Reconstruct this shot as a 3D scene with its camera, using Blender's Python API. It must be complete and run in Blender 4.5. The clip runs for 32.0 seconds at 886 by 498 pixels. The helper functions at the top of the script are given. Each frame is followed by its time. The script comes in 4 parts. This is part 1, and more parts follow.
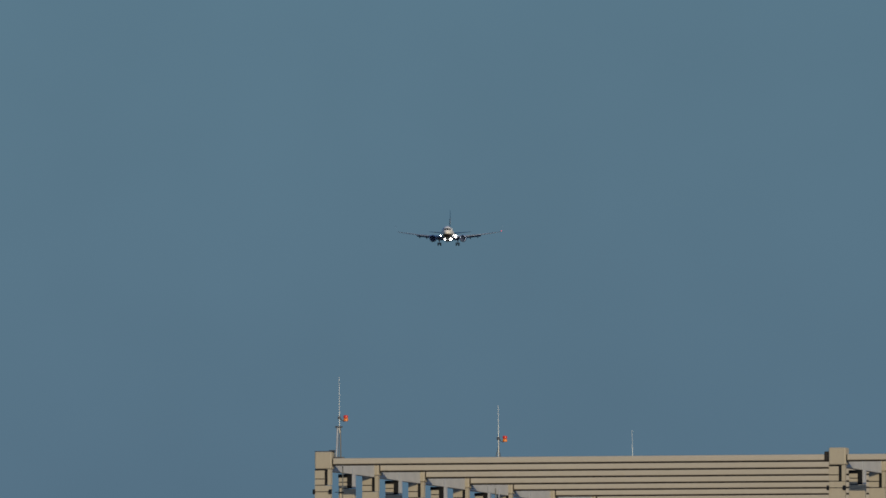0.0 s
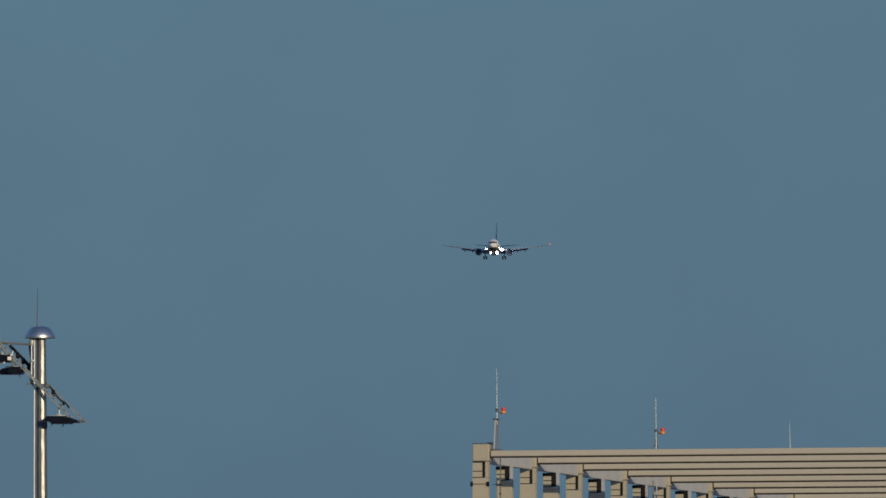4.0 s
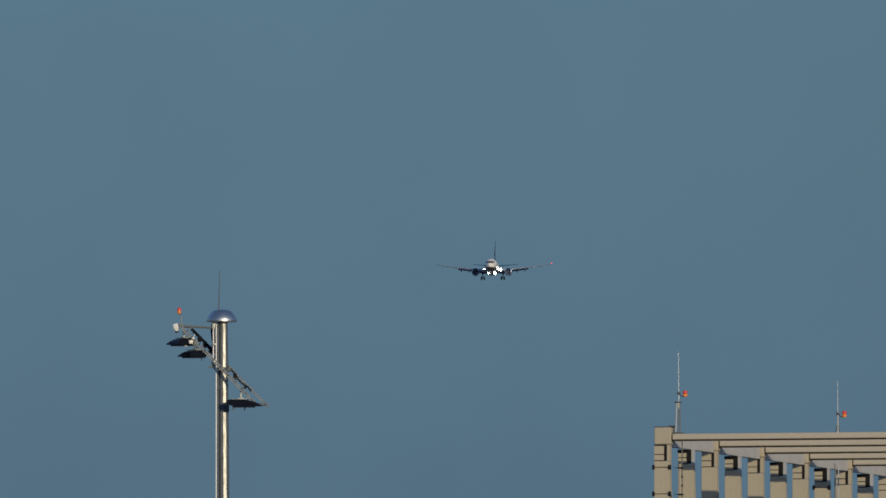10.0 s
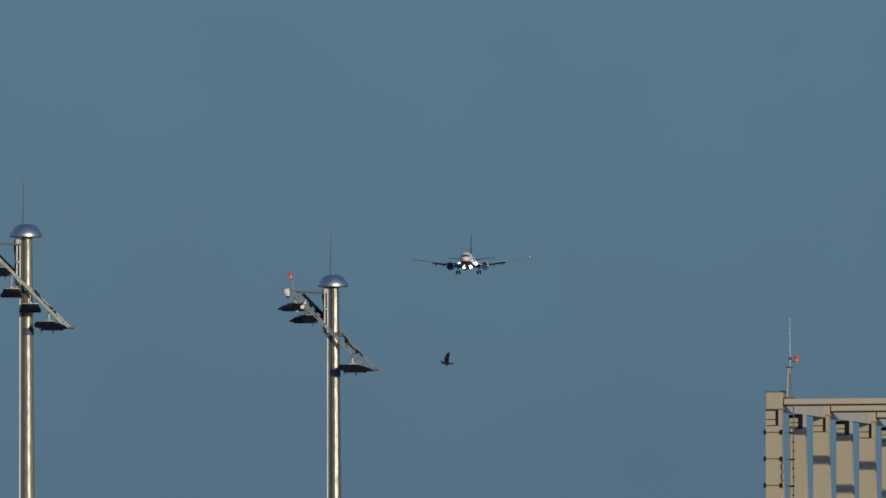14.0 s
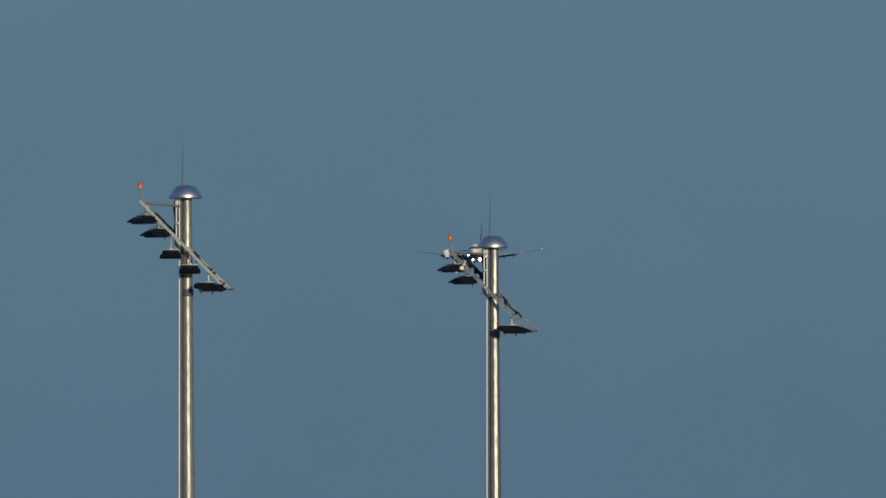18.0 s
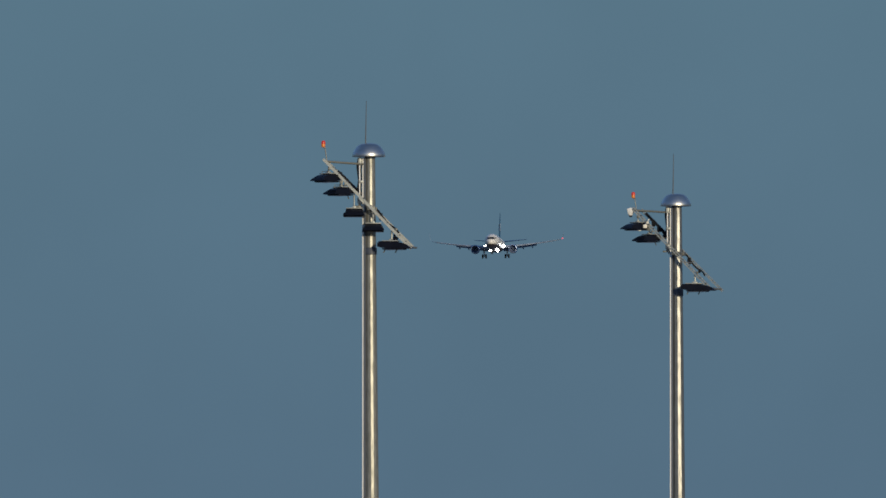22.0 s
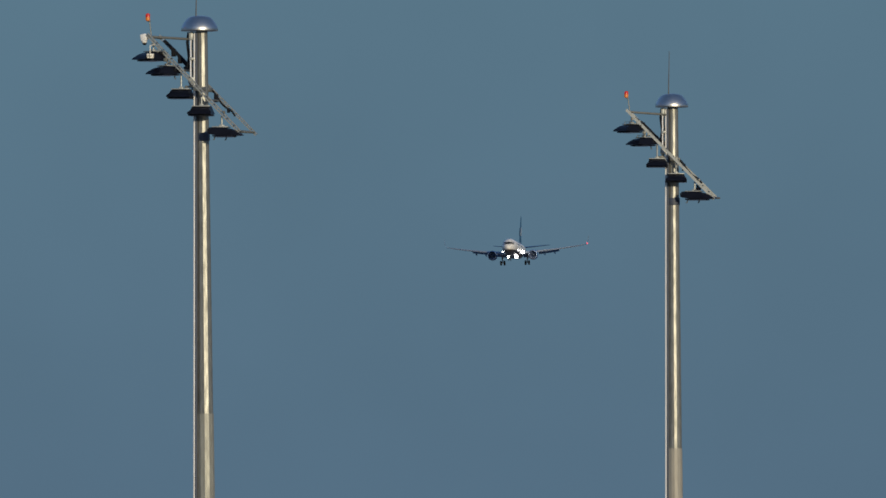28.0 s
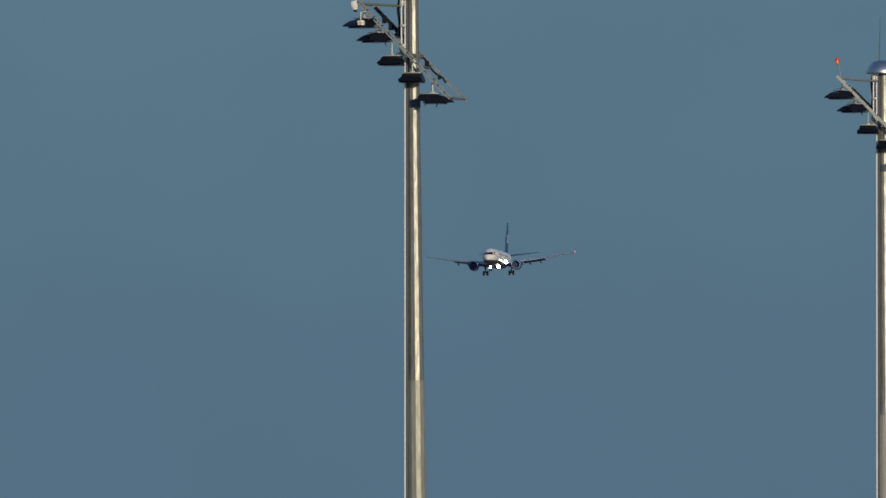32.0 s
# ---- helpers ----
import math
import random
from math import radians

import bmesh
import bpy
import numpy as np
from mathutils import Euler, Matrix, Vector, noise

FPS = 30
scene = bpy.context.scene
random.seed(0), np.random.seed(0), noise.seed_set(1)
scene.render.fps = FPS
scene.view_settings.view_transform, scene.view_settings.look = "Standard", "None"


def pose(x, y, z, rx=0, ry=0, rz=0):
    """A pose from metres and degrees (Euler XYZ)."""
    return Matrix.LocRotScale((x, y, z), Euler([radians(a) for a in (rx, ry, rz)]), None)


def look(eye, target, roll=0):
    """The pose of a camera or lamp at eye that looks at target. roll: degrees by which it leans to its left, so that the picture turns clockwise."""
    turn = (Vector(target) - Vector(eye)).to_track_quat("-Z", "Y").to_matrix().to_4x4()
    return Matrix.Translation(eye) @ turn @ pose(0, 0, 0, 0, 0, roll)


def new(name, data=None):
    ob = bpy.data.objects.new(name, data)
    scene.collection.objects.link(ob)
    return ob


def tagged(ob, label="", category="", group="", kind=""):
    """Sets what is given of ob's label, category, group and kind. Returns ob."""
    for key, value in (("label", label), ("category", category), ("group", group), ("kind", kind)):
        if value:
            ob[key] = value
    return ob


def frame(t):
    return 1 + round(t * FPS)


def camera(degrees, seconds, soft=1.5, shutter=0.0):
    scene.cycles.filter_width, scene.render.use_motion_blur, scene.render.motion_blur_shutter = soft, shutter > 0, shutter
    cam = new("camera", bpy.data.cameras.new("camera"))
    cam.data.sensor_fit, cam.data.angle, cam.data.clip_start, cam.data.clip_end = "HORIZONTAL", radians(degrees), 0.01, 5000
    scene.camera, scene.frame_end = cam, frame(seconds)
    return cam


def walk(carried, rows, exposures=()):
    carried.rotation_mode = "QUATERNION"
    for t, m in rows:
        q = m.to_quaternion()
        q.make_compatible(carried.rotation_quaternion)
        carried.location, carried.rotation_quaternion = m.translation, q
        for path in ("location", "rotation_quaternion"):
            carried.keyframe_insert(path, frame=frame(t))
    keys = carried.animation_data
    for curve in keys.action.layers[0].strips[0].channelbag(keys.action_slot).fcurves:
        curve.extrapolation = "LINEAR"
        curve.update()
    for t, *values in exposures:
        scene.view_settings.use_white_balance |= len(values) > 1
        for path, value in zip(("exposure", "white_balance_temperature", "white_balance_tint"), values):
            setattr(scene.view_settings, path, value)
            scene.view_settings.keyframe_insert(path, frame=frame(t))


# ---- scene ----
cam = camera(3.4545, 32.0, soft=1.6)

# seconds, tilt and turn of a camera that stands on a tripod and pans after the aircraft
PATH = [
    (0, 92.6265, -2.1874), (0.5, 92.6226, -2.1056), (1, 92.6191, -2.0316), (1.5, 92.6164, -1.9534),
    (2, 92.6130, -1.8832), (2.5, 92.6098, -1.7979), (3, 92.6060, -1.7215), (3.5, 92.6030, -1.6432),
    (4, 92.5962, -1.5724), (4.5, 92.5861, -1.5096), (6.5, 92.5726, -1.2547), (7, 92.5658, -1.2210),
    (7.5, 92.5646, -1.1914), (8, 92.5604, -1.1547), (8.5, 92.5570, -1.1006), (9, 92.5497, -1.0287),
    (9.5, 92.5386, -0.9427), (10, 92.5309, -0.8633), (10.5, 92.5118, -0.8030), (11, 92.4889, -0.7520),
    (11.5, 92.4715, -0.7080), (12, 92.4513, -0.6576), (12.5, 92.4344, -0.6019), (13, 92.4175, -0.5465),
    (13.5, 92.4071, -0.4911), (15.5, 92.3398, -0.2261), (16, 92.3196, -0.1620), (16.5, 92.2987, -0.0844),
    (17, 92.2788, 0.0009), (17.5, 92.2589, 0.0944), (18, 92.2428, 0.1934), (18.5, 92.2285, 0.2880),
    (19, 92.2134, 0.3825), (19.5, 92.1948, 0.4871), (20, 92.1711, 0.5782), (20.5, 92.1441, 0.6693),
    (21, 92.1205, 0.7537), (21.5, 92.0997, 0.8328), (22, 92.0799, 0.9089), (22.5, 92.0597, 0.9882),
    (23, 92.0378, 1.0675), (23.5, 92.0153, 1.1552), (24, 91.9951, 1.2490), (24.5, 91.9790, 1.3540),
    (25, 91.9682, 1.4721), (25.5, 91.9578, 1.5834), (27.5, 91.9001, 1.9721), (28, 91.8867, 2.0913),
    (28.5, 91.8715, 2.2027), (29, 91.8563, 2.3001), (29.5, 91.8412, 2.3845), (30, 91.8208, 2.4728),
    (30.5, 91.8031, 2.5829), (31, 91.7868, 2.6946), (31.5, 91.7699, 2.8026), (32, 91.7568, 2.9140),
]
EYE = (0.0, 0.0, 1.7)
walk(cam, [(t, pose(*EYE, rx, 0, rz)) for t, rx, rz in PATH])

# ---- light: a low sun behind the camera, clear evening sky ----
SUN_AZ, SUN_EL = 158.0, 10.7
world = bpy.data.worlds.new("world")
scene.world = world
world.use_nodes = True
wn, wl = world.node_tree.nodes, world.node_tree.links
wn.clear()
sky = wn.new("ShaderNodeTexSky")
sky.sky_type = "NISHITA"
sky.sun_disc = False
sky.sun_elevation = radians(SUN_EL)
sky.sun_rotation = radians(SUN_AZ)
sky.air_density, sky.dust_density, sky.ozone_density = 1.0, 1.5, 2.0
tint = wn.new("ShaderNodeMix")
tint.data_type, tint.blend_type = "RGBA", "MULTIPLY"
tint.inputs["Factor"].default_value = 1.0
tint.inputs["B"].default_value = (0.640, 0.655, 0.598, 1)
bg = wn.new("ShaderNodeBackground")
bg.inputs["Strength"].default_value = 0.105
wo = wn.new("ShaderNodeOutputWorld")
# the hazy air keeps its colour down to the horizon
wtc = wn.new("ShaderNodeTexCoord")
lift = wn.new("ShaderNodeVectorMath")
lift.operation = "ADD"
lift.inputs[1].default_value = (0, 0, 0.30)
unit = wn.new("ShaderNodeVectorMath")
unit.operation = "NORMALIZE"
wl.new(wtc.outputs["Generated"], lift.inputs[0])
wl.new(lift.outputs["Vector"], unit.inputs[0])
wl.new(unit.outputs["Vector"], sky.inputs["Vector"])
wl.new(sky.outputs["Color"], tint.inputs["A"])
# darkens the lowest few degrees a little, in imitation of lens vignetting
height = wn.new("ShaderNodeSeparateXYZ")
vignette_ramp = wn.new("ShaderNodeMapRange")
vignette_ramp.inputs["From Min"].default_value, vignette_ramp.inputs["From Max"].default_value = 0.012, 0.062
vignette_tint = wn.new("ShaderNodeMix")
vignette_tint.data_type = "RGBA"
vignette_tint.inputs["A"].default_value = (0.80, 0.805, 0.86, 1)
vignette_tint.inputs["B"].default_value = (1.05, 1.10, 1.05, 1)
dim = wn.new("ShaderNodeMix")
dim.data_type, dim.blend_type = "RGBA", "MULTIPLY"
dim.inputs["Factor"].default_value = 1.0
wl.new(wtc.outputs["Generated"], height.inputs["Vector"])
wl.new(height.outputs["Z"], vignette_ramp.inputs["Value"])
wl.new(vignette_ramp.outputs["Result"], vignette_tint.inputs["Factor"])
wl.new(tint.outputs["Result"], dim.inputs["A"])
wl.new(vignette_tint.outputs["Result"], dim.inputs["B"])
# upper sky, mostly out of view, brightened and blued to fill the shade
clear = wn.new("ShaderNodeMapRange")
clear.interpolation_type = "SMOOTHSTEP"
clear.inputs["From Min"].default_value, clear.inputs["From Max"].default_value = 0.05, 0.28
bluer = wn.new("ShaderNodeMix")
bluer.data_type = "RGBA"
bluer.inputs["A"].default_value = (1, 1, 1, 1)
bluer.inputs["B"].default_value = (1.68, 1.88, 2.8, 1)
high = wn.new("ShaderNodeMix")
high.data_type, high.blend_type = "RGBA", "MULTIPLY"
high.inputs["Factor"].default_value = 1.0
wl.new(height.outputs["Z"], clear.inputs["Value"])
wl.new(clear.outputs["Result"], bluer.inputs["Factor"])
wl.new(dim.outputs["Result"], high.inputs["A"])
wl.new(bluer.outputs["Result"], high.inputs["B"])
# faint unevenness of the haze
mist = wn.new("ShaderNodeTexNoise")
mist.inputs["Scale"].default_value, mist.inputs["Detail"].default_value = 55.0, 3.0
thin = wn.new("ShaderNodeMapRange")
thin.inputs["From Min"].default_value, thin.inputs["From Max"].default_value = 0.3, 0.7
thin.inputs["To Min"].default_value, thin.inputs["To Max"].default_value = 0.97, 1.03
uneven = wn.new("ShaderNodeMix")
uneven.data_type, uneven.blend_type = "RGBA", "MULTIPLY"
uneven.inputs["Factor"].default_value = 1.0
wl.new(wtc.outputs["Generated"], mist.inputs["Vector"])
wl.new(mist.outputs["Fac"], thin.inputs["Value"])
wl.new(high.outputs["Result"], uneven.inputs["A"])
wl.new(thin.outputs["Result"], uneven.inputs["B"])
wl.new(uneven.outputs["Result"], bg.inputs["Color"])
wl.new(bg.outputs["Background"], wo.inputs["Surface"])

sun_data = bpy.data.lights.new("sun", "SUN")
sun_data.energy, sun_data.angle, sun_data.color = 2.55, radians(0.5), (1.0, 0.868, 0.64)
sun = new("sun", sun_data)
a, e = radians(SUN_AZ), radians(SUN_EL)
sun.matrix_world = look((500 * math.sin(a) * math.cos(e), 500 * math.cos(a) * math.cos(e), 500 * math.sin(e)), (0, 0, 0))
scene.view_settings.exposure = 0.0


# ---- materials ----
def material(name, color, rough=0.6, metal=0.0, vary=0.12, scale=2.0, bump=0.0, fine=25.0, streak=1.0, blotch=0.2, grain=0.35, emit=None, power=0.0, coords="Object", spec=0.5):
    m = bpy.data.materials.new(name)
    m.use_nodes = True
    n, l = m.node_tree.nodes, m.node_tree.links
    p = n["Principled BSDF"]
    p.inputs["Roughness"].default_value = rough
    p.inputs["Metallic"].default_value = metal
    p.inputs["Specular IOR Level"].default_value = spec
    tc = n.new("ShaderNodeTexCoord")
    mp = n.new("ShaderNodeMapping")
    mp.inputs["Scale"].default_value = (1, 1, streak)
    l.new(tc.outputs[coords], mp.inputs["Vector"])
    big = n.new("ShaderNodeTexNoise")
    big.inputs["Scale"].default_value = scale
    big.inputs["Detail"].default_value = 5
    small = n.new("ShaderNodeTexNoise")
    small.inputs["Scale"].default_value = fine
    small.inputs["Detail"].default_value = 3
    for t in (big, small):
        l.new(mp.outputs["Vector"], t.inputs["Vector"])
    mixn = n.new("ShaderNodeMix")
    mixn.inputs["Factor"].default_value = grain
    l.new(big.outputs["Fac"], mixn.inputs["A"])
    l.new(small.outputs["Fac"], mixn.inputs["B"])
    rng = n.new("ShaderNodeMapRange")
    rng.inputs["From Min"].default_value, rng.inputs["From Max"].default_value = 0.5 - blotch, 0.5 + blotch
    rng.inputs["To Min"].default_value, rng.inputs["To Max"].default_value = 1 - vary, 1 + vary
    l.new(mixn.outputs["Result"], rng.inputs["Value"])
    mul = n.new("ShaderNodeMix")
    mul.data_type, mul.blend_type = "RGBA", "MULTIPLY"
    mul.inputs["Factor"].default_value = 1.0
    mul.inputs["A"].default_value = (*color, 1)
    l.new(rng.outputs["Result"], mul.inputs["B"])
    l.new(mul.outputs["Result"], p.inputs["Base Color"])
    rr = n.new("ShaderNodeMapRange")
    rr.inputs["To Min"].default_value, rr.inputs["To Max"].default_value = min(1, rough + 0.08), max(0.02, rough - 0.08)
    l.new(small.outputs["Fac"], rr.inputs["Value"])
    l.new(rr.outputs["Result"], p.inputs["Roughness"])
    if bump:
        b = n.new("ShaderNodeBump")
        b.inputs["Strength"].default_value = bump
        b.inputs["Distance"].default_value = 0.02
        l.new(small.outputs["Fac"], b.inputs["Height"])
        l.new(b.outputs["Normal"], p.inputs["Normal"])
    if emit:
        p.inputs["Emission Color"].default_value = (*emit, 1)
        p.inputs["Emission Strength"].default_value = power
    return m


def two_tone(name, low, high, axis, edge, rough=0.35, soft=0.1):
    """Paint in two colours that meet at a line of the thing's own space."""
    m = material(name, high, rough, vary=0.04, scale=0.6, fine=4)
    n, l = m.node_tree.nodes, m.node_tree.links
    p = n["Principled BSDF"]
    old = p.inputs["Base Color"].links[0].from_socket
    tc = n.new("ShaderNodeTexCoord")
    sep = n.new("ShaderNodeSeparateXYZ")
    l.new(tc.outputs["Object"], sep.inputs["Vector"])
    r = n.new("ShaderNodeMapRange")
    r.inputs["From Min"].default_value, r.inputs["From Max"].default_value = edge - soft, edge + soft
    l.new(sep.outputs[axis], r.inputs["Value"])
    mix = n.new("ShaderNodeMix")
    mix.data_type = "RGBA"
    mix.inputs["A"].default_value = (*low, 1)
    l.new(r.outputs["Result"], mix.inputs["Factor"])
    l.new(old, mix.inputs["B"])
    l.new(mix.outputs["Result"], p.inputs["Base Color"])
    return m


CONCRETE = material("apron_concrete", (0.22, 0.22, 0.215), 0.9, vary=0.2, scale=0.05, fine=1.5)
CREAM = material("cream_precast_concrete", (0.385, 0.333, 0.243), 0.85, vary=0.07, scale=0.7, fine=9, bump=0.15, streak=0.35)
BEAM = material("cream_painted_beam", (0.42, 0.366, 0.280), 0.6, vary=0.06, scale=0.25, fine=5)
PALE = material("pale_grey_concrete", (0.46, 0.44, 0.40), 0.85, vary=0.10, scale=0.8, fine=9)
BEAMSHADE = material("dark_beam_shade", (0.035, 0.03, 0.025), 0.9, spec=0.12)
FLANGEGREY = material("cool_grey", (0.37, 0.375, 0.39), 0.6)
DARKGAP = material("dark_recess_shade", (0.014, 0.014, 0.014), 0.9, spec=0.12)
STEEL = material("galvanised_steel", (0.275, 0.27, 0.243), 0.44, 0.85, vary=0.24, scale=1.6, fine=17, streak=0.16, blotch=0.12, grain=0.7)
STEEL_MID = material("greyed_galvanised_steel", (0.265, 0.26, 0.222), 0.45, 0.62, vary=0.22, scale=1.6, fine=17, streak=0.16, blotch=0.12, grain=0.7)
STEEL_DULL = material("weathered_galvanised_steel", (0.285, 0.28, 0.23), 0.52, 0.35, vary=0.15, scale=1.6, fine=15, streak=0.16, blotch=0.12, grain=0.7)
STEEL_CHALK = material("chalky_galvanised_steel", (0.33, 0.305, 0.245), 0.6, 0.2, vary=0.08, scale=1.6, fine=15, streak=0.16, blotch=0.12, grain=0.6)
DOME = material("spun_aluminium", (0.62, 0.60, 0.54), 0.37, 1.0, vary=0.06, scale=3, fine=20)
RAIL = material("bright_aluminium_rail", (0.80, 0.785, 0.75), 0.42, 0.3, vary=0.08, scale=2, fine=10)
BRACKET = material("zinc_bracket", (0.19, 0.186, 0.157), 0.5, 0.45, vary=0.15, scale=4, fine=25)
ZINC = material("pale_zinc_bar", (0.35, 0.36, 0.33), 0.5, 0.42, vary=0.18, scale=4, fine=22)
LAMPBLACK = material("black_lamp_housing", (0.006, 0.007, 0.012), 0.42, vary=0.3, scale=4, fine=30, spec=0.13)
GLASS = material("dusty_lamp_glass", (0.10, 0.11, 0.12), 0.15, vary=0.1, scale=4)
CABLE = material("black_cable", (0.013, 0.014, 0.017), 0.7, spec=0.12)
COLLAR = material("dark_collar", (0.05, 0.06, 0.08), 0.6)
WHITE = material("white_plastic", (0.78, 0.76, 0.70), 0.4, vary=0.05)
CREAMBOX = material("cream_plastic", (0.93, 0.86, 0.70), 0.35, vary=0.12, scale=6)
ROD = material("pale_steel_rod", (0.40, 0.40, 0.38), 0.4, 0.4, vary=0.1, scale=3)
DARKROD = material("dark_steel_rod", (0.10, 0.10, 0.10), 0.5, 0.4, vary=0.1, scale=3)
RED = material("red_lantern_glass", (0.50, 0.03, 0.018), 0.3, emit=(1.0, 0.06, 0.02), power=0.10)
ORANGE = material("orange_lantern_glass", (0.62, 0.17, 0.02), 0.3, emit=(1.0, 0.25, 0.02), power=0.10)
FUSELAGE = two_tone("white_fuselage_dark_below", (0.05, 0.037, 0.033), (0.74, 0.70, 0.62), "Z", -0.85)
NAVY = material("navy_paint", (0.025, 0.095, 0.27), 0.35, vary=0.06, scale=0.5, fine=4)
BELLY = material("dark_belly_paint", (0.04, 0.033, 0.035), 0.4, vary=0.08, scale=0.6, fine=4)
FINBLUE = material("blue_fin_paint", (0.018, 0.085, 0.17), 0.4, vary=0.06, scale=0.5, fine=4)
FINPALE = material("pale_fin_emblem", (0.36, 0.42, 0.48), 0.4)
WINGGREY = material("grey_wing_paint", (0.29, 0.335, 0.39), 0.45, vary=0.06, scale=0.7, fine=5)
# Dark blue paints the shade on flaps and fairings; the tailplane shares it.
WINGDARK = material("dark_blue_shade_tint", (0.035, 0.11, 0.27), 0.5, vary=0.08, scale=0.7, fine=5)
WINGLET = material("blue_grey_winglet_paint", (0.19, 0.25, 0.33), 0.45, vary=0.06, scale=0.7, fine=5)
# Blue in the lip, barrel and fan colours imitates the shade on the engine.
LIP = material("shade_blue_intake_lip", (0.32, 0.39, 0.52), 0.38, 0.7)
DUCT = material("shade_blue_intake_barrel", (0.05, 0.075, 0.15), 0.5)
FANDARK = material("dark_fan", (0.012, 0.03, 0.08), 0.5, spec=0.12)
CABINGLASS = material("cabin_window_glass", (0.10, 0.12, 0.15), 0.2)
COCKPIT = material("dark_cockpit_glass", (0.012, 0.014, 0.018), 0.15, spec=0.2)
TYRE = material("black_tyre", (0.02, 0.02, 0.02), 0.8, spec=0.12)
STRUT = material("grey_gear_strut", (0.20, 0.22, 0.25), 0.5, 0.3)
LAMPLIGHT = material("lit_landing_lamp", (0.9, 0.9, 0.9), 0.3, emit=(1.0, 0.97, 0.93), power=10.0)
NAVRED = material("red_wingtip_lamp", (0.8, 0.05, 0.04), 0.3, emit=(1.0, 0.12, 0.18), power=1.3)
FEATHER = material("black_feather", (0.012, 0.012, 0.016), 0.5, vary=0.25, scale=20, fine=60, spec=0.12)


# ---- mesh tools ----
def box(bm, lo, hi, bevel=0.0, turn=None):
    lo, hi = Vector(lo), Vector(hi)
    m = Matrix.LocRotScale((lo + hi) / 2, None, hi - lo)
    if turn is not None:
        m = turn @ m
    r = bmesh.ops.create_cube(bm, size=1, matrix=m)
    if bevel:
        edges = list({ed for v in r["verts"] for ed in v.link_edges})
        bmesh.ops.bevel(bm, geom=edges, offset=bevel, segments=2, profile=0.5, affect="EDGES")
    return bm


def loft(bm, rings, cap=True, close=True):
    loops = [[bm.verts.new(p) for p in ring] for ring in rings]
    n = len(loops[0])
    for r0, r1 in zip(loops, loops[1:]):
        for i in range(n if close else n - 1):
            j = (i + 1) % n
            bm.faces.new((r0[i], r0[j], r1[j], r1[i]))
    if cap:
        bm.faces.new(loops[0][::-1])
        bm.faces.new(loops[-1])
    return bm


def tube(bm, p0, p1, r0, r1=None, n=12, cap=True):
    p0, p1 = Vector(p0), Vector(p1)
    r1 = r0 if r1 is None else r1
    q = (p1 - p0).to_track_quat("Z", "Y")
    rings = []
    for p, r in ((p0, r0), (p1, r1)):
        rings.append([p + q @ Vector((r * math.cos(2 * math.pi * i / n), r * math.sin(2 * math.pi * i / n), 0)) for i in range(n)])
    return loft(bm, rings, cap)


def lathe(bm, profile, centre=(0, 0, 0), axis="Z", n=32):
    """A turned shape: profile rows of (radius, along the axis)."""
    c = Vector(centre)
    rings = []
    for r, h in profile:
        ring = []
        for i in range(n):
            u, v = r * math.cos(2 * math.pi * i / n), r * math.sin(2 * math.pi * i / n)
            ring.append(c + (Vector((u, v, h)) if axis == "Z" else Vector((u, h, v))))
        rings.append(ring)
    return loft(bm, rings, True)


def path_tube(bm, pts, r, n=8):
    """One continuous tube along the points."""
    pts = [Vector(p) for p in pts]
    rings = []
    for k, p in enumerate(pts):
        d = pts[min(k + 1, len(pts) - 1)] - pts[max(k - 1, 0)]
        side = d.cross(Vector((0, 1, 0))).normalized()
        up = side.cross(d).normalized()
        rings.append([p + r * (side * math.cos(2 * math.pi * i / n) + up * math.sin(2 * math.pi * i / n)) for i in range(n)])
    return loft(bm, rings)


def mesh_of(name, bm, mat, smooth=True):
    bmesh.ops.recalc_face_normals(bm, faces=bm.faces)
    me = bpy.data.meshes.new(name)
    bm.to_mesh(me)
    bm.free()
    me.materials.append(mat)
    if smooth:
        me.shade_smooth()
        me.set_sharp_from_angle(angle=radians(35))
    return me


def part(name, bm, mat, parent=None, label="", at=None, smooth=True):
    ob = new(name, mesh_of(name, bm, mat, smooth))
    if parent is not None:
        ob.parent = parent
    if at is not None:
        ob.matrix_basis = at
    if label:
        ob["label"] = label
    return ob


def share(name, me, parent, at, label=""):
    ob = new(name, me)
    ob.parent = parent
    ob.matrix_basis = at
    if label:
        ob["label"] = label
    return ob


def B():
    return bmesh.new()


# ---- ground ----
bm = B()
ring = [bm.verts.new((4900 * math.cos(2 * math.pi * i / 64), 4900 * math.sin(2 * math.pi * i / 64), 0)) for i in range(64)]
bm.faces.new(ring)
tagged(part("ground", bm, CONCRETE, smooth=False), "flat grey airport apron reaching to the horizon", "ground", kind="structure")


# ---- floodlight masts ----
CAP_Z = 21.05


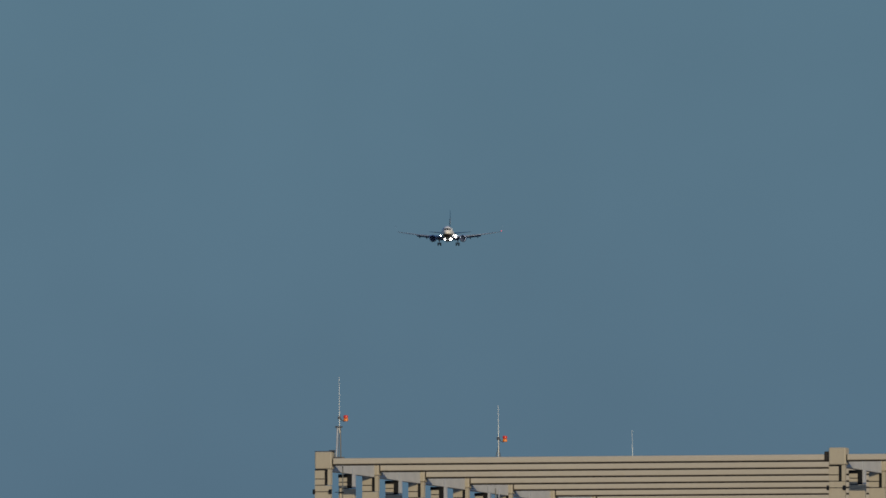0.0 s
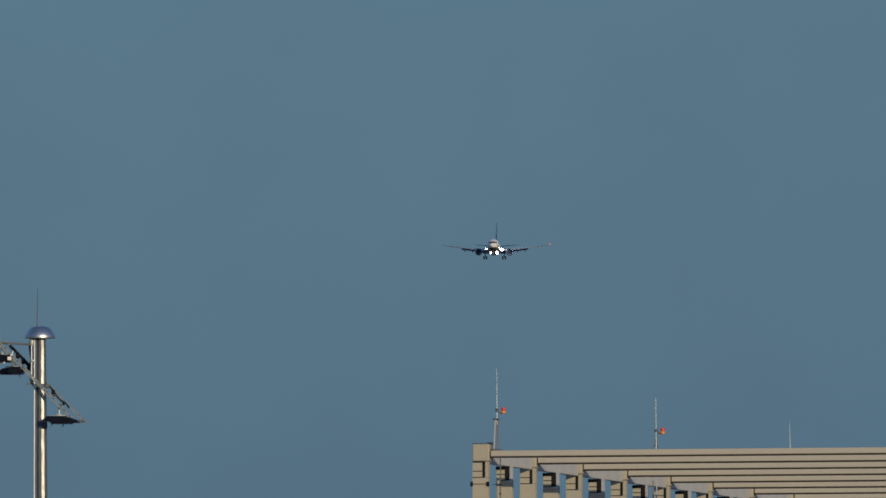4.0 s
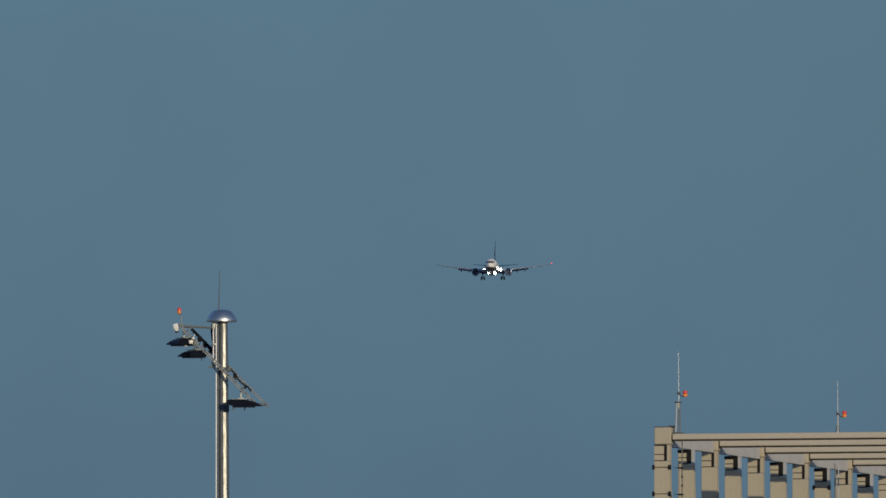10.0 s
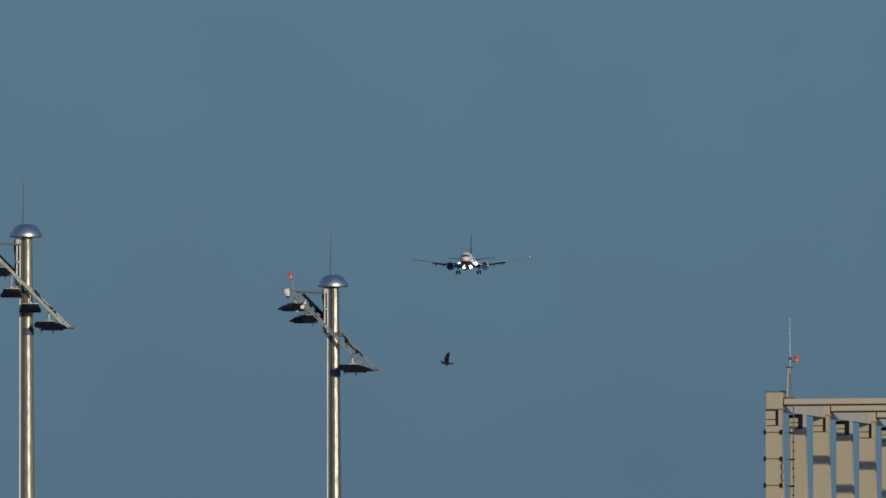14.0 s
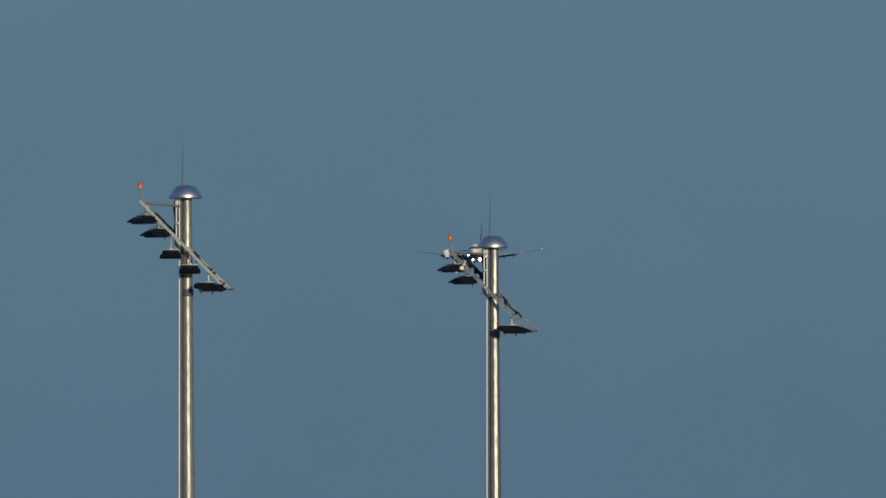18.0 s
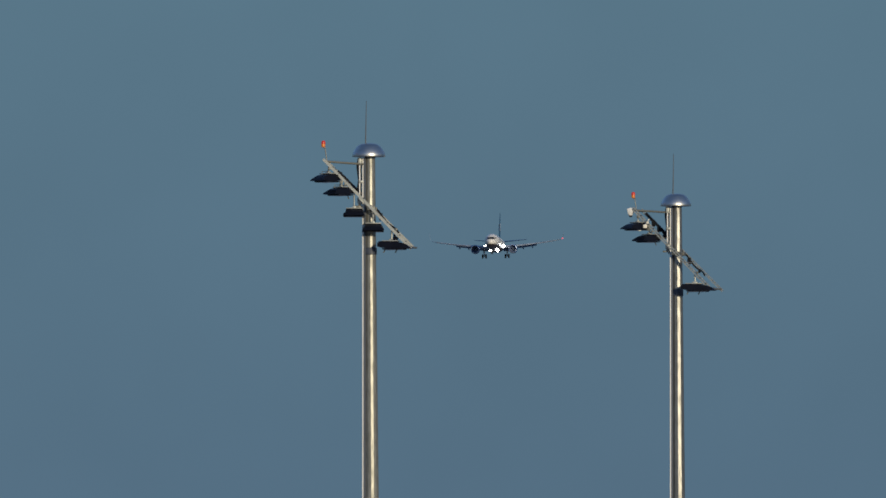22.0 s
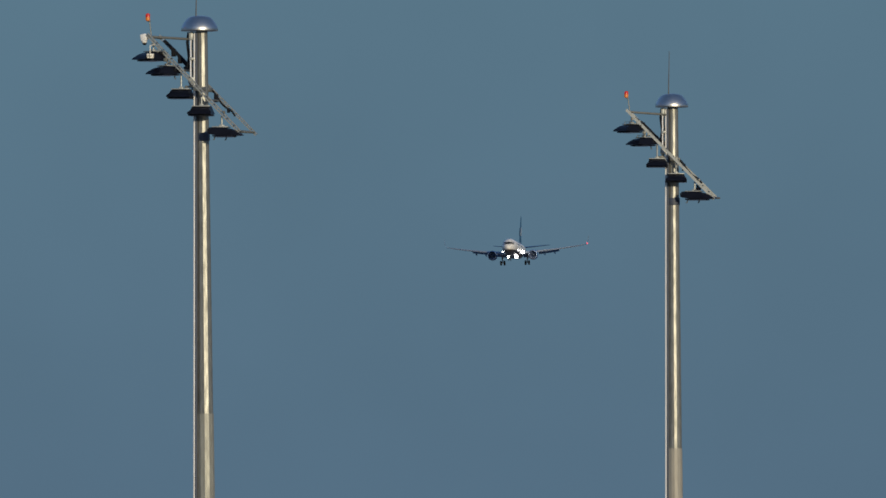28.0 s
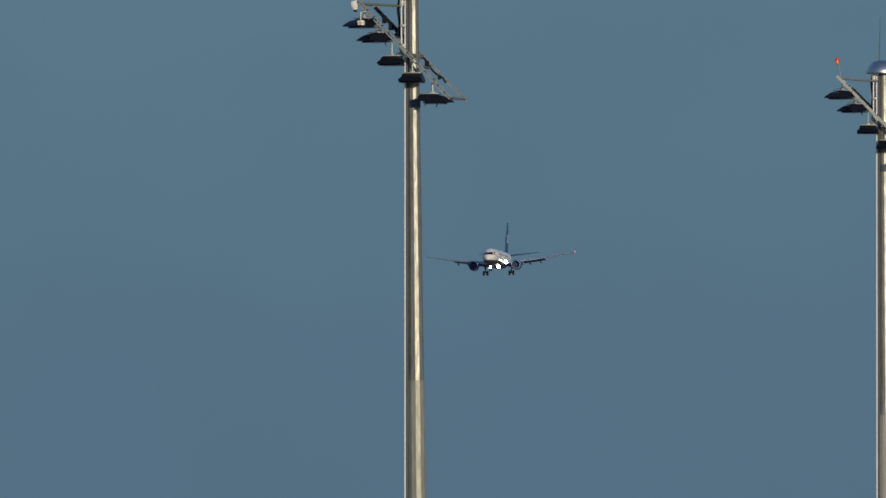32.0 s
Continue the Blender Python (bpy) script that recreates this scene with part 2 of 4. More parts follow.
def floodlight_meshes():
    """A floodlight that hangs by a stem: its lens looks down, its nose points along -y. The stem's top is the origin."""
    h = B()
    w0, w1 = 0.33, 0.27
    # side outline: a domed shell with a low nose in front and a tall rear
    prof = [(-0.49, -0.53, w0), (-0.455, -0.485, w0), (-0.37, -0.415, w1), (-0.25, -0.362, w1), (-0.08, -0.325, w1), (0.16, -0.310, w1), (0.33, -0.312, w1), (0.375, -0.33, w1), (0.37, -0.41, w1), (0.335, -0.50, w0)]
    rings = []
    for s in (-1, 1):
        rings.append([Vector((s * (w if z < -0.45 else w * 0.93), y, z)) for y, z, w in prof] + [Vector((s * w0, 0.2, -0.53)), Vector((s * w0, -0.2, -0.535))])
    loft(h, rings)
    rim = B()
    box(rim, (-0.335, -0.30, -0.568), (0.335, 0.26, -0.537), 0.012)
    glass = B()
    box(glass, (-0.29, -0.26, -0.576), (0.29, 0.22, -0.569))
    stems = []
    for top in (0.0, 0.2):
        st = B()
        tube(st, (0, 0.05, top), (0, 0.05, -0.29), 0.024, n=8)
        box(st, (-0.06, -0.02, -0.30), (0.06, 0.12, -0.235), 0.015)
        stems.append(mesh_of("stem", st, ZINC))
    plate = B()
    box(plate, (-0.25, -0.14, -0.314), (0.25, 0.28, -0.286), 0.006)
    fins = B()
    rings = []
    for i in range(11):
        x = -0.25 + i * 0.05
        y = 0.374 if i % 2 else 0.40
        rings.append([Vector((x, y, -0.36)), Vector((x, 0.36, -0.36)), Vector((x, 0.36, -0.48)), Vector((x, y, -0.48))])
    loft(fins, rings)
    handle = B()
    path_tube(handle, [(0.04, -0.30, -0.34), (0.04, -0.28, -0.245), (0.04, 0.02, -0.225), (0.04, 0.04, -0.30)], 0.011, 6)
    hook = B()
    path_tube(hook, [(0, 0, -0.55), (0, 0.006, -0.60), (0, 0.02, -0.645), (0, 0.045, -0.655)], 0.017, 6)
    return dict(housing=mesh_of("housing", h, LAMPBLACK), lens_frame=mesh_of("lens_frame", rim, LAMPBLACK), lens=mesh_of("lens", glass, GLASS), stems=stems,
                mounting_plate=mesh_of("mounting_plate", plate, ZINC), cooling_fins=mesh_of("cooling_fins", fins, LAMPBLACK),
                handle=mesh_of("handle", handle, BRACKET), hook=mesh_of("hook", hook, BRACKET))


FLOOD = floodlight_meshes()
BAR_A, BAR_B = Vector((-1.37, 0, -0.07)), Vector((1.36, 0, -2.85))


def bar_point(s, y):
    p = BAR_A.lerp(BAR_B, s)
    return Vector((p.x, y, p.z))


def slanted_bar(bm, y, w=0.032, hgt=0.034, s0=0.0, s1=1.0, lift=0.0, offset=0.0):
    d = (BAR_B - BAR_A).normalized()
    up = Vector((-d.z, 0, d.x)) * (1 if d.x > 0 else -1)
    rings = []
    for s in (s0, s1):
        c = bar_point(s, y) + Vector((0, 0, lift * s)) + up * offset
        rings.append([c + up * hgt + Vector((0, -w, 0)), c + up * hgt + Vector((0, w, 0)), c - up * hgt + Vector((0, w, 0)), c - up * hgt + Vector((0, -w, 0))])
    loft(bm, rings)


def lattice_bar(bm, y, s1, lift, gap=0.036, chord=0.016):
    """Two thin chords with zigzag lacing between them."""
    d = (BAR_B - BAR_A).normalized()
    up = Vector((-d.z, 0, d.x))
    for side in (-1, 1):
        slanted_bar(bm, y, 0.024, chord, 0.0, s1, lift, side * gap)
    steps = 26
    for k in range(steps):
        ends = []
        for j in (k, k + 1):
            s = s1 * j / steps
            ends.append(bar_point(s, y) + Vector((0, 0, lift * s)) + up * (gap if j % 2 else -gap))
        tube(bm, *ends, 0.011, n=5)


def mast(x, y, turn, lamps, has_camera, lean, axis0, rail_x, label):
    top = tagged(new("floodlight_mast"), label, "floodlight mast", "apron floodlight masts")
    top.matrix_basis = pose(x, y, 0)
    # pole: slightly leaning, twelve-sided, in two slip-jointed lengths
    def axis(z):
        return axis0 + lean * (CAP_Z - z)
    def radius(z):
        return 0.160 + 0.0062 * (CAP_Z - z)
    for name, z0, z1, extra, mat in (("upper_pole", CAP_Z - 10.8, CAP_Z + 0.06, 0.0, STEEL if len(lamps) == 3 else STEEL_MID), ("lower_pole", 0.0, CAP_Z - 10.55, 0.012, STEEL_DULL if has_camera else STEEL_CHALK)):
        bm = B()
        rings = []
        for k in range(9):
            z = z0 + (z1 - z0) * k / 8
            r = radius(z) + extra
            n = 12 if has_camera else 16
            rings.append([Vector((axis(z) + r * math.cos(2 * math.pi * i / n), r * math.sin(2 * math.pi * i / n), z)) for i in range(n)])
        loft(bm, rings)
        part(name, bm, mat, top, "dull lower length of the pole" if name == "lower_pole" else "shiny galvanised upper length of the pole", smooth=False)
    bm = B()
    lathe(bm, [(0.48, 0), (0.48, 0.04), (0.33, 0.05), (0.33, 0.6)], (axis(0.3), 0, 0), n=24)
    part("base_flange", bm, STEEL_DULL, top)
    # dome
    bm = B()
    lathe(bm, [(0.45, 0.013), (0.509, 0.0), (0.514, 0.033), (0.502, 0.10), (0.446, 0.205), (0.374, 0.303), (0.305, 0.366), (0.216, 0.398), (0.10, 0.414), (0.02, 0.42)], (0, 0, CAP_Z + (0.0 if len(lamps) == 3 else 0.018)), n=48)
    part("dome", bm, DOME, top, "silvery spun metal rain dome")
    bm = B()
    tube(bm, (-0.10, 0, CAP_Z + 0.37), (-0.075, 0, CAP_Z + 1.75), 0.019, 0.008, n=8)
    part("lightning_rod", bm, DARKROD, top)
    # rail down the pole, with its clips
    bm = B()
    tube(bm, (rail_x, -0.10, 0.3), (rail_x, -0.10, CAP_Z - 0.02), 0.030, n=10)
    part("guide_rail", bm, RAIL, top, "bright metal guide rail")
    # dark strip paints the shaded part of the pole next to the rail
    bm = B()
    box(bm, (rail_x + 0.036, -0.17, 0.3), (rail_x + 0.09, -0.06, CAP_Z - 0.02))
    part("rail_shadow", bm, COLLAR, top, "dark strip painting the shadow beside the rail")
    for k in range(9):
        z = CAP_Z - 2.2 - k * 2.1
        bm = B()
        box(bm, (rail_x - 0.02, -0.12, z), (0.02, -0.05, z + 0.03))
        part("rail_clip", bm, BRACKET, top)
    bm = B()
    tube(bm, (rail_x - 0.1, -0.12, CAP_Z - 1.45), (rail_x - 0.1, -0.12, CAP_Z - 0.0), 0.024, n=10)
    tube(bm, (rail_x - 0.1, -0.12, CAP_Z - 1.40), (-0.12, -0.10, CAP_Z - 1.40), 0.02, n=8)
    tube(bm, (rail_x - 0.1, -0.12, CAP_Z - 0.10), (-0.12, -0.10, CAP_Z - 0.10), 0.02, n=8)
    part("short_rail", bm, RAIL, top)
    bm = B()
    path_tube(bm, [Vector((rail_x - 0.055 + 0.012 * math.sin(j * 1.9), -0.13, CAP_Z - 0.02 - 0.16 * j)) for j in range(11)], 0.020, 6)
    part("rail_cable", bm, CABLE, top, "black cable beside the short rail")
    bm = B()
    box(bm, (rail_x - 0.26, -0.16, CAP_Z - 1.56), (rail_x - 0.02, -0.10, CAP_Z - 1.50), 0.01)
    box(bm, (rail_x - 0.14, -0.16, CAP_Z - 1.50), (rail_x - 0.06, -0.09, CAP_Z - 1.38), 0.01)
    part("rail_foot", bm, BRACKET, top)
    for z0, z1, x0, x1 in ((-0.24, -0.03, -0.15, -0.04), (-1.44, -1.26, -0.17, 0.0), (-0.80, -0.72, -0.14, 0.0)):
        bm = B()
        box(bm, (rail_x + x0, -0.175, CAP_Z + z0), (rail_x + x1, -0.09, CAP_Z + z1), 0.015)
        part("hoist_block", bm, ZINC, top, "pale hoist block on the rail")
    # collar below the lamps
    bm = B()
    zc = CAP_Z - 2.91
    lathe(bm, [(radius(zc) + 0.008, -0.11), (radius(zc) + 0.022, -0.10), (radius(zc) + 0.022, 0.10), (radius(zc) + 0.008, 0.11)], (axis(zc), 0, zc), n=24)
    part("collar", bm, COLLAR, top, "dark clamp collar")
    # lamp frame, turned round the pole
    rot = pose(0, 0, CAP_Z, 0, 0, turn)
    fr = new("lamp_frame")
    fr.parent = top
    fr.matrix_basis = rot
    for yy, nm in ((-0.48, "front_bar"), (0.48, "rear_bar")):
        bm = B()
        if has_camera:
            lattice_bar(bm, yy, *((1.0, 0.04) if yy < 0 else (1.05, 0.13, 0.03, 0.011)))
        else:
            slanted_bar(bm, yy, hgt=0.043 if yy < 0 else 0.034, lift=0.0 if yy < 0 else 0.07)
        part(nm, bm, ZINC, fr)
    bm = B()
    slanted_bar(bm, 0.42, 0.05, 0.036 if has_camera else 0.03, 0.06 if has_camera else 0.13, 0.40, 0.1, 0.03)
    part("cable_tray", bm, CABLE, fr, "dark cable tray along the upper rear bar")
    # tie between the lower ends of both bars
    bm = B()
    p = bar_point(0.985, 0)
    tube(bm, (p.x - 0.22, -0.46, p.z + 0.02), (p.x + 0.12, 0.46, p.z + 0.02), 0.032, n=8)
    part("end_tie", bm, BRACKET, fr)
    for s in (0.10, 0.17, 0.26, 0.33, 0.45, 0.53, 0.64, 0.72, 0.86, 0.93):
        bm = B()
        p = bar_point(s, -0.48)
        box(bm, (-0.02, -0.05, 0.03), (0.02, 0.02, 0.062), 0.006, Matrix.Translation(p) @ Matrix.Rotation(math.atan2(2.78, 2.73), 4, "Y"))
        part("bar_clip", bm, COLLAR, fr)
    # lamp yokes below the front bar
    for s, drop, size, mat in ((0.07, 0.10, 0.04, BRACKET), (0.12, 0.17, 0.03, BRACKET), (0.16, 0.08, 0.04, CABLE), (0.205, 0.15, 0.05, BRACKET), (0.25, 0.10, 0.03, BRACKET), (0.31, 0.14, 0.04, CABLE), (0.83, -0.12, 0.035, BRACKET)):
        bm = B()
        p = bar_point(s, -0.50)
        box(bm, (p.x - size, p.y - 0.04, p.z - drop - size), (p.x + size, p.y + 0.03, p.z - drop + size), 0.01)
        tube(bm, (p.x, p.y, p.z - drop), (p.x, p.y + 0.02, p.z), 0.014, n=6)
        part("yoke", bm, mat, fr)
    for s in (0.03, 0.36, 0.66, 0.97):
        bm = B()
        p = bar_point(s, 0)
        tube(bm, (p.x, -0.48, p.z), (p.x, 0.48, p.z), 0.025, n=8)
        part("cross_tube", bm, BRACKET, fr)
    bm = B()
    tube(bm, (-1.30, -0.40, -0.14), (-0.16, -0.16, -0.22), 0.034, n=8)
    part("stay_arm", bm, BRACKET, fr)
    for yy in (-0.30, 0.30):
        bm = B()
        p = bar_point(0.55, 0)
        box(bm, (p.x - 0.14, yy - 0.17, p.z - 0.06), (p.x + 0.10, yy + 0.17, p.z + 0.06), 0.01)
        part("clamp_plate", bm, BRACKET, fr)
    # cable slung along the rear bar
    bm = B()
    pts = []
    for k in range(25):
        s = 0.12 + 0.70 * k / 24
        p = bar_point(s, 0.40)
        pts.append(p + Vector((0.03, 0, 0.07 - 0.10 * abs(math.sin(s * 16)))))
    path_tube(bm, pts, 0.028, 6)
    part("cable", bm, CABLE, fr)
    bm = B()
    path_tube(bm, [Vector((-0.30, -0.05, -0.02)), Vector((-0.34, -0.05, -0.3)), Vector((-0.29, -0.05, -0.7)), Vector((-0.33, -0.05, -1.0)), bar_point(0.33, 0.1)], 0.042, 6)
    part("cable", bm, CABLE, fr)
    for s, deep in ((0.14, 0.20), (0.21, 0.20), (0.29, 0.20), (0.50, 0.16), (0.60, 0.20), (0.74, 0.11)):
        bm = B()
        p = bar_point(s, 0.42)
        box(bm, (p.x + 0.02, p.y - 0.06, p.z - deep), (p.x + 0.02 + deep * 0.5, p.y + 0.06, p.z + 0.02), 0.01)
        part("junction_box", bm, CABLE, fr)
    # warning lantern on a leaning stem
    lz = 0.27 if len(lamps) == 3 else 0.30
    bm = B()
    tube(bm, (-1.27, -0.40, -0.10), (-1.325, -0.40, lz), 0.015, n=8)
    box(bm, (-1.38, -0.44, lz - 0.03), (-1.30, -0.36, lz + 0.005), 0.008)
    part("lantern_stem", bm, BRACKET, fr)
    bm = B()
    lathe(bm, [(0.045, lz), (0.062, lz + 0.02), (0.062, lz + 0.10)], (-1.375, -0.40, 0), n=12)
    part("lantern_base", bm, ORANGE, fr, "orange lantern base")
    bm = B()
    lathe(bm, [(0.064, lz + 0.10), (0.066, lz + 0.16), (0.045, lz + 0.20), (0.01, lz + 0.21)], (-1.375, -0.40, 0), n=12)
    part("lantern_glass", bm, RED, fr, "red lantern glass")
    if has_camera:
        bm = B()
        tilt = Matrix.Translation((-1.47, -0.42, -0.17)) @ Matrix.Rotation(radians(-12), 4, "Y")
        box(bm, (-0.09, -0.09, -0.09), (0.09, 0.09, 0.11), 0.035, tilt)
        lathe(bm, [(0.05, -0.15), (0.075, -0.12), (0.08, -0.07)], (-1.47, -0.42, -0.17), n=16)
        part("camera_housing", bm, WHITE, fr, "white dome camera")
        bm = B()
        lathe(bm, [(0.02, -0.20), (0.05, -0.185), (0.06, -0.14)], (-1.46, -0.42, -0.17), n=12)
        part("camera_lens", bm, LAMPBLACK, fr, "dark camera lens")
        bm = B()
        box(bm, (-1.42, -0.45, -0.13), (-1.28, -0.39, -0.08), 0.008)
        part("camera_bracket", bm, BRACKET, fr)
        if len(lamps) > 3:
            bm = B()
            box(bm, (-1.23, -0.90, -0.76), (-1.05, -0.78, -0.63), 0.015)
            tube(bm, (-1.14, -0.85, -0.64), (-1.14, -0.85, -0.40), 0.012, n=6)
            tube(bm, (-1.14, -0.85, -0.41), (-1.14, -0.48, -0.36), 0.012, n=6)
            gear_box = part("gear_box", bm, CREAMBOX, fr, "small cream gear box")
            for lo, hi in (((-1.147, -0.906, -0.76), (-1.133, -0.90, -0.63)), ((-1.23, -0.906, -0.703), (-1.05, -0.90, -0.689))):
                bm = B()
                box(bm, lo, hi)
                part("seam", bm, CABLE, gear_box)
    # floodlights
    if len(lamps) == 3:
        # small cream boxes imitate the white glints beside the first lamp
        for px, pz, size in ((-1.08, -0.80, 0.045), (-0.89, -0.69, 0.06), (-0.81, -0.57, 0.035)):
            bm = B()
            box(bm, (px - size, -0.66, pz - size), (px + size, -0.56, pz + size), 0.015)
            tube(bm, (px, -0.60, pz + size), (px + 0.02, -0.49, pz + size + 0.1), 0.012, n=6)
            part("glint_box", bm, CREAMBOX, fr, "small cream box imitating a white glint")
    for k, (s, aim, yy, dz, *length) in enumerate(lamps):
        p = bar_point(s, yy) + Vector((0, 0, dz))
        fl = share("floodlight", FLOOD["housing"], fr, Matrix.Translation(p) @ pose(0, 0, 0, 0, 0, aim) @ Matrix.Scale(length[0] if length else 1.0, 4, (0, 1, 0)), "black floodlight facing down")
        for name in ("lens_frame", "lens", "mounting_plate", "cooling_fins"):
            share(name, FLOOD[name], fl, Matrix.Identity(4))
        share("stem", FLOOD["stems"][1 if dz < -0.1 else 0], fl, Matrix.Identity(4))
        if aim < -40:
            share("handle", FLOOD["handle"], fl, Matrix.Identity(4), "thin wire handle")
        if k == len(lamps) - 1:
            share("hook", FLOOD["hook"], fl, pose(0.1, -0.06, 0))
            share("hook", FLOOD["hook"], fl, pose(-0.1, 0.22, 0))
        elif k == 1:
            share("hook", FLOOD["hook"], fl, pose(0.05, 0.26, 0))
    return top


FIVE = [(0.045, -46, -0.40, -0.02, 0.88), (0.195, -49, -0.40, -0.02, 0.92), (0.35, 4, -0.44, -0.25), (0.565, 6, -0.44, -0.12), (0.798, 84, -0.40, -0.02, 1.18)]
FIVE_N = [(0.045, -37, -0.40, -0.05, 0.94), (0.195, -36, -0.40, -0.04, 0.96), (0.36, 10, -0.44, -0.23), (0.58, 12, -0.44, -0.10), (0.815, 101, -0.40, -0.03, 1.05)]
THREE = [FIVE_N[0], FIVE_N[1], (0.8165, 101, -0.40, 0.015, 1.30)]
mast(0.0, 493.2, -17, THREE, True, 0.0045, 0.037, -0.182, "tall galvanised mast with three black floodlights and a white camera")
mast(-9.51, 454.5, -4, FIVE, False, 0.0045, 0.037, -0.178, "tall galvanised mast with five black floodlights under a dome")
mast(-21.5, 404.6, -17, FIVE_N, True, 0.0092, 0.060, -0.135, "tall galvanised mast with five black floodlights and a white camera")

# ---- open concrete frame building ----
TOP = 21.44
THETA = radians(14.35)
HALF = 4.60
BAYS = 8
WIDTH = 22.12
SKEW = 1.03
building = tagged(new("concrete_frame_building"), "cream precast concrete frame with long roof beams and tall columns", "building")
SIZE = 0.745
building.matrix_basis = pose(18.13 * SIZE, 615.7 * SIZE, 1.7 * (1 - SIZE), 0, 0, -math.degrees(THETA)) @ Matrix.Scale(SIZE, 4)
FOOT = -1.7 * (1 - SIZE) / SIZE


def column_mesh(head):
    """A blade column: front left corner of the shaft at the origin, y going back."""
    bm = B()
    t = TOP
    n = 0.42 if head else 0.36
    if head:
        box(bm, (0, 0, t - 0.72), (0.72, 0.80, t), 0.05)
    box(bm, (0.0, 0.02, t - 1.125), (n, 0.33, t - (0.785 if head else 0.95)), 0.008)
    box(bm, (0.0, 0.012, t - 1.385), (n, 0.33, t - 1.160), 0.008)
    if head:
        box(bm, (0.55, 0.02, t - 1.40), (0.69, 0.33, t - 0.735))
    box(bm, (0.0, 0.0, FOOT), (0.68, 0.34, t - 1.420), 0.015)
    # the blade flares towards its foot on one side
    x0 = 0.62
    rings = []
    for z, wx in ((t - 1.7, 0.0), (t - 2.4, 0.015), (t - 3.2, 0.04), (t - 4.4, 0.085), (t - 6.2, 0.14), (t - 8.5, 0.18), (FOOT, 0.22)):
        rings.append([Vector((x0, 0.03, z)), Vector((x0 + 0.055 + wx * 0.5, 0.12, z)), Vector((x0 + 0.055 + wx, 0.33, z)), Vector((x0, 0.33, z))])
    loft(bm, rings)
    return mesh_of("column", bm, CREAM, smooth=False)


# Dark boxes: joints between the blocks, and painted shade filling the recesses.
def gap_mesh(head):
    bm = B()
    n, w = (0.424, 0.546) if head else (0.364, 0.546)
    box(bm, (n, 0.04, TOP - 1.40), (w, 0.32, TOP - (0.735 if head else 0.805)))
    for z0, z1 in ((1.160, 1.125), (1.420, 1.385)):
        box(bm, (0.01, 0.06, TOP - z0), (n - 0.004, 0.30, TOP - z1))
    if head:
        box(bm, (0.004, 0.04, TOP - 0.785), (0.42, 0.32, TOP - 0.724))
    else:
        box(bm, (-0.02, 0.025, TOP - 0.95), (0.364, 0.32, TOP - 0.805))
    return mesh_of("recess_shade", bm, DARKGAP, smooth=False)


# Flange of a low column: its cool grey paints the shade it stands in.
def flange_mesh():
    bm = B()
    box(bm, (0.55, 0.14, TOP - 1.40), (0.68, 0.33, TOP - 0.805))
    return mesh_of("flange", bm, FLANGEGREY, smooth=False)


def rib_mesh():
    bm = B()
    box(bm, (0.551, 0.10, TOP - 0.80), (0.575, 0.17, TOP - 0.27), 0.004)
    return mesh_of("joint_rib", bm, FLANGEGREY, smooth=False)


RIB = rib_mesh()
COL_HEAD, COL_LOW, GAP_HEAD, GAP_LOW, FLANGE = column_mesh(True), column_mesh(False), gap_mesh(True), gap_mesh(False), flange_mesh()


def edge_beam_mesh():
    bm = B()
    box(bm, (0.28, 0.815, TOP - 0.80), (0.55, 2 * HALF - 0.015, TOP - 0.25), 0.02)
    return mesh_of("edge_beam", bm, PALE, smooth=False)


def roof_beam_mesh():
    bm = B()
    rings = []
    prof = [(0.0, -0.06), (0.02, -0.015), (0.07, 0.0), (0.30, 0.0), (0.36, -0.05), (0.36, -0.25), (0.02, -0.25), (0.0, -0.235)]
    for x in (0.78, WIDTH - 0.205):
        rings.append([Vector((x, 0.12 + py - SKEW * x / WIDTH, TOP - 0.27 + pz)) for py, pz in prof])
    loft(bm, rings)
    return mesh_of("roof_beam", bm, BEAM)


# Dark strips paint the shade under the roof beams and at their ends.
def beam_shade_mesh():
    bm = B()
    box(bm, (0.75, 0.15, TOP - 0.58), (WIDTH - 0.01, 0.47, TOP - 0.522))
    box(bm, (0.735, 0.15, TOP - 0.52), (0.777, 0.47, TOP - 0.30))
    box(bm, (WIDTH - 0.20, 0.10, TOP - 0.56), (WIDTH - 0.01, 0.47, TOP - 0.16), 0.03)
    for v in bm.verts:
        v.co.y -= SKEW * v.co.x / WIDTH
    return mesh_of("beam_shade", bm, BEAMSHADE, smooth=False)


def strap_mesh():
    bm = B()
    box(bm, (-0.02, -0.02, -0.014), (0.66, -0.004, 0.014))
    return mesh_of("strap", bm, CABLE, smooth=False)


def clamp_mesh():
    bm = B()
    box(bm, (-0.06, -0.06, -0.10), (0.05, 0.06, 0.10), 0.02)
    box(bm, (-0.04, -0.10, -0.04), (0.03, -0.05, 0.05), 0.01)
    return mesh_of("strap_clamp", bm, CABLE)


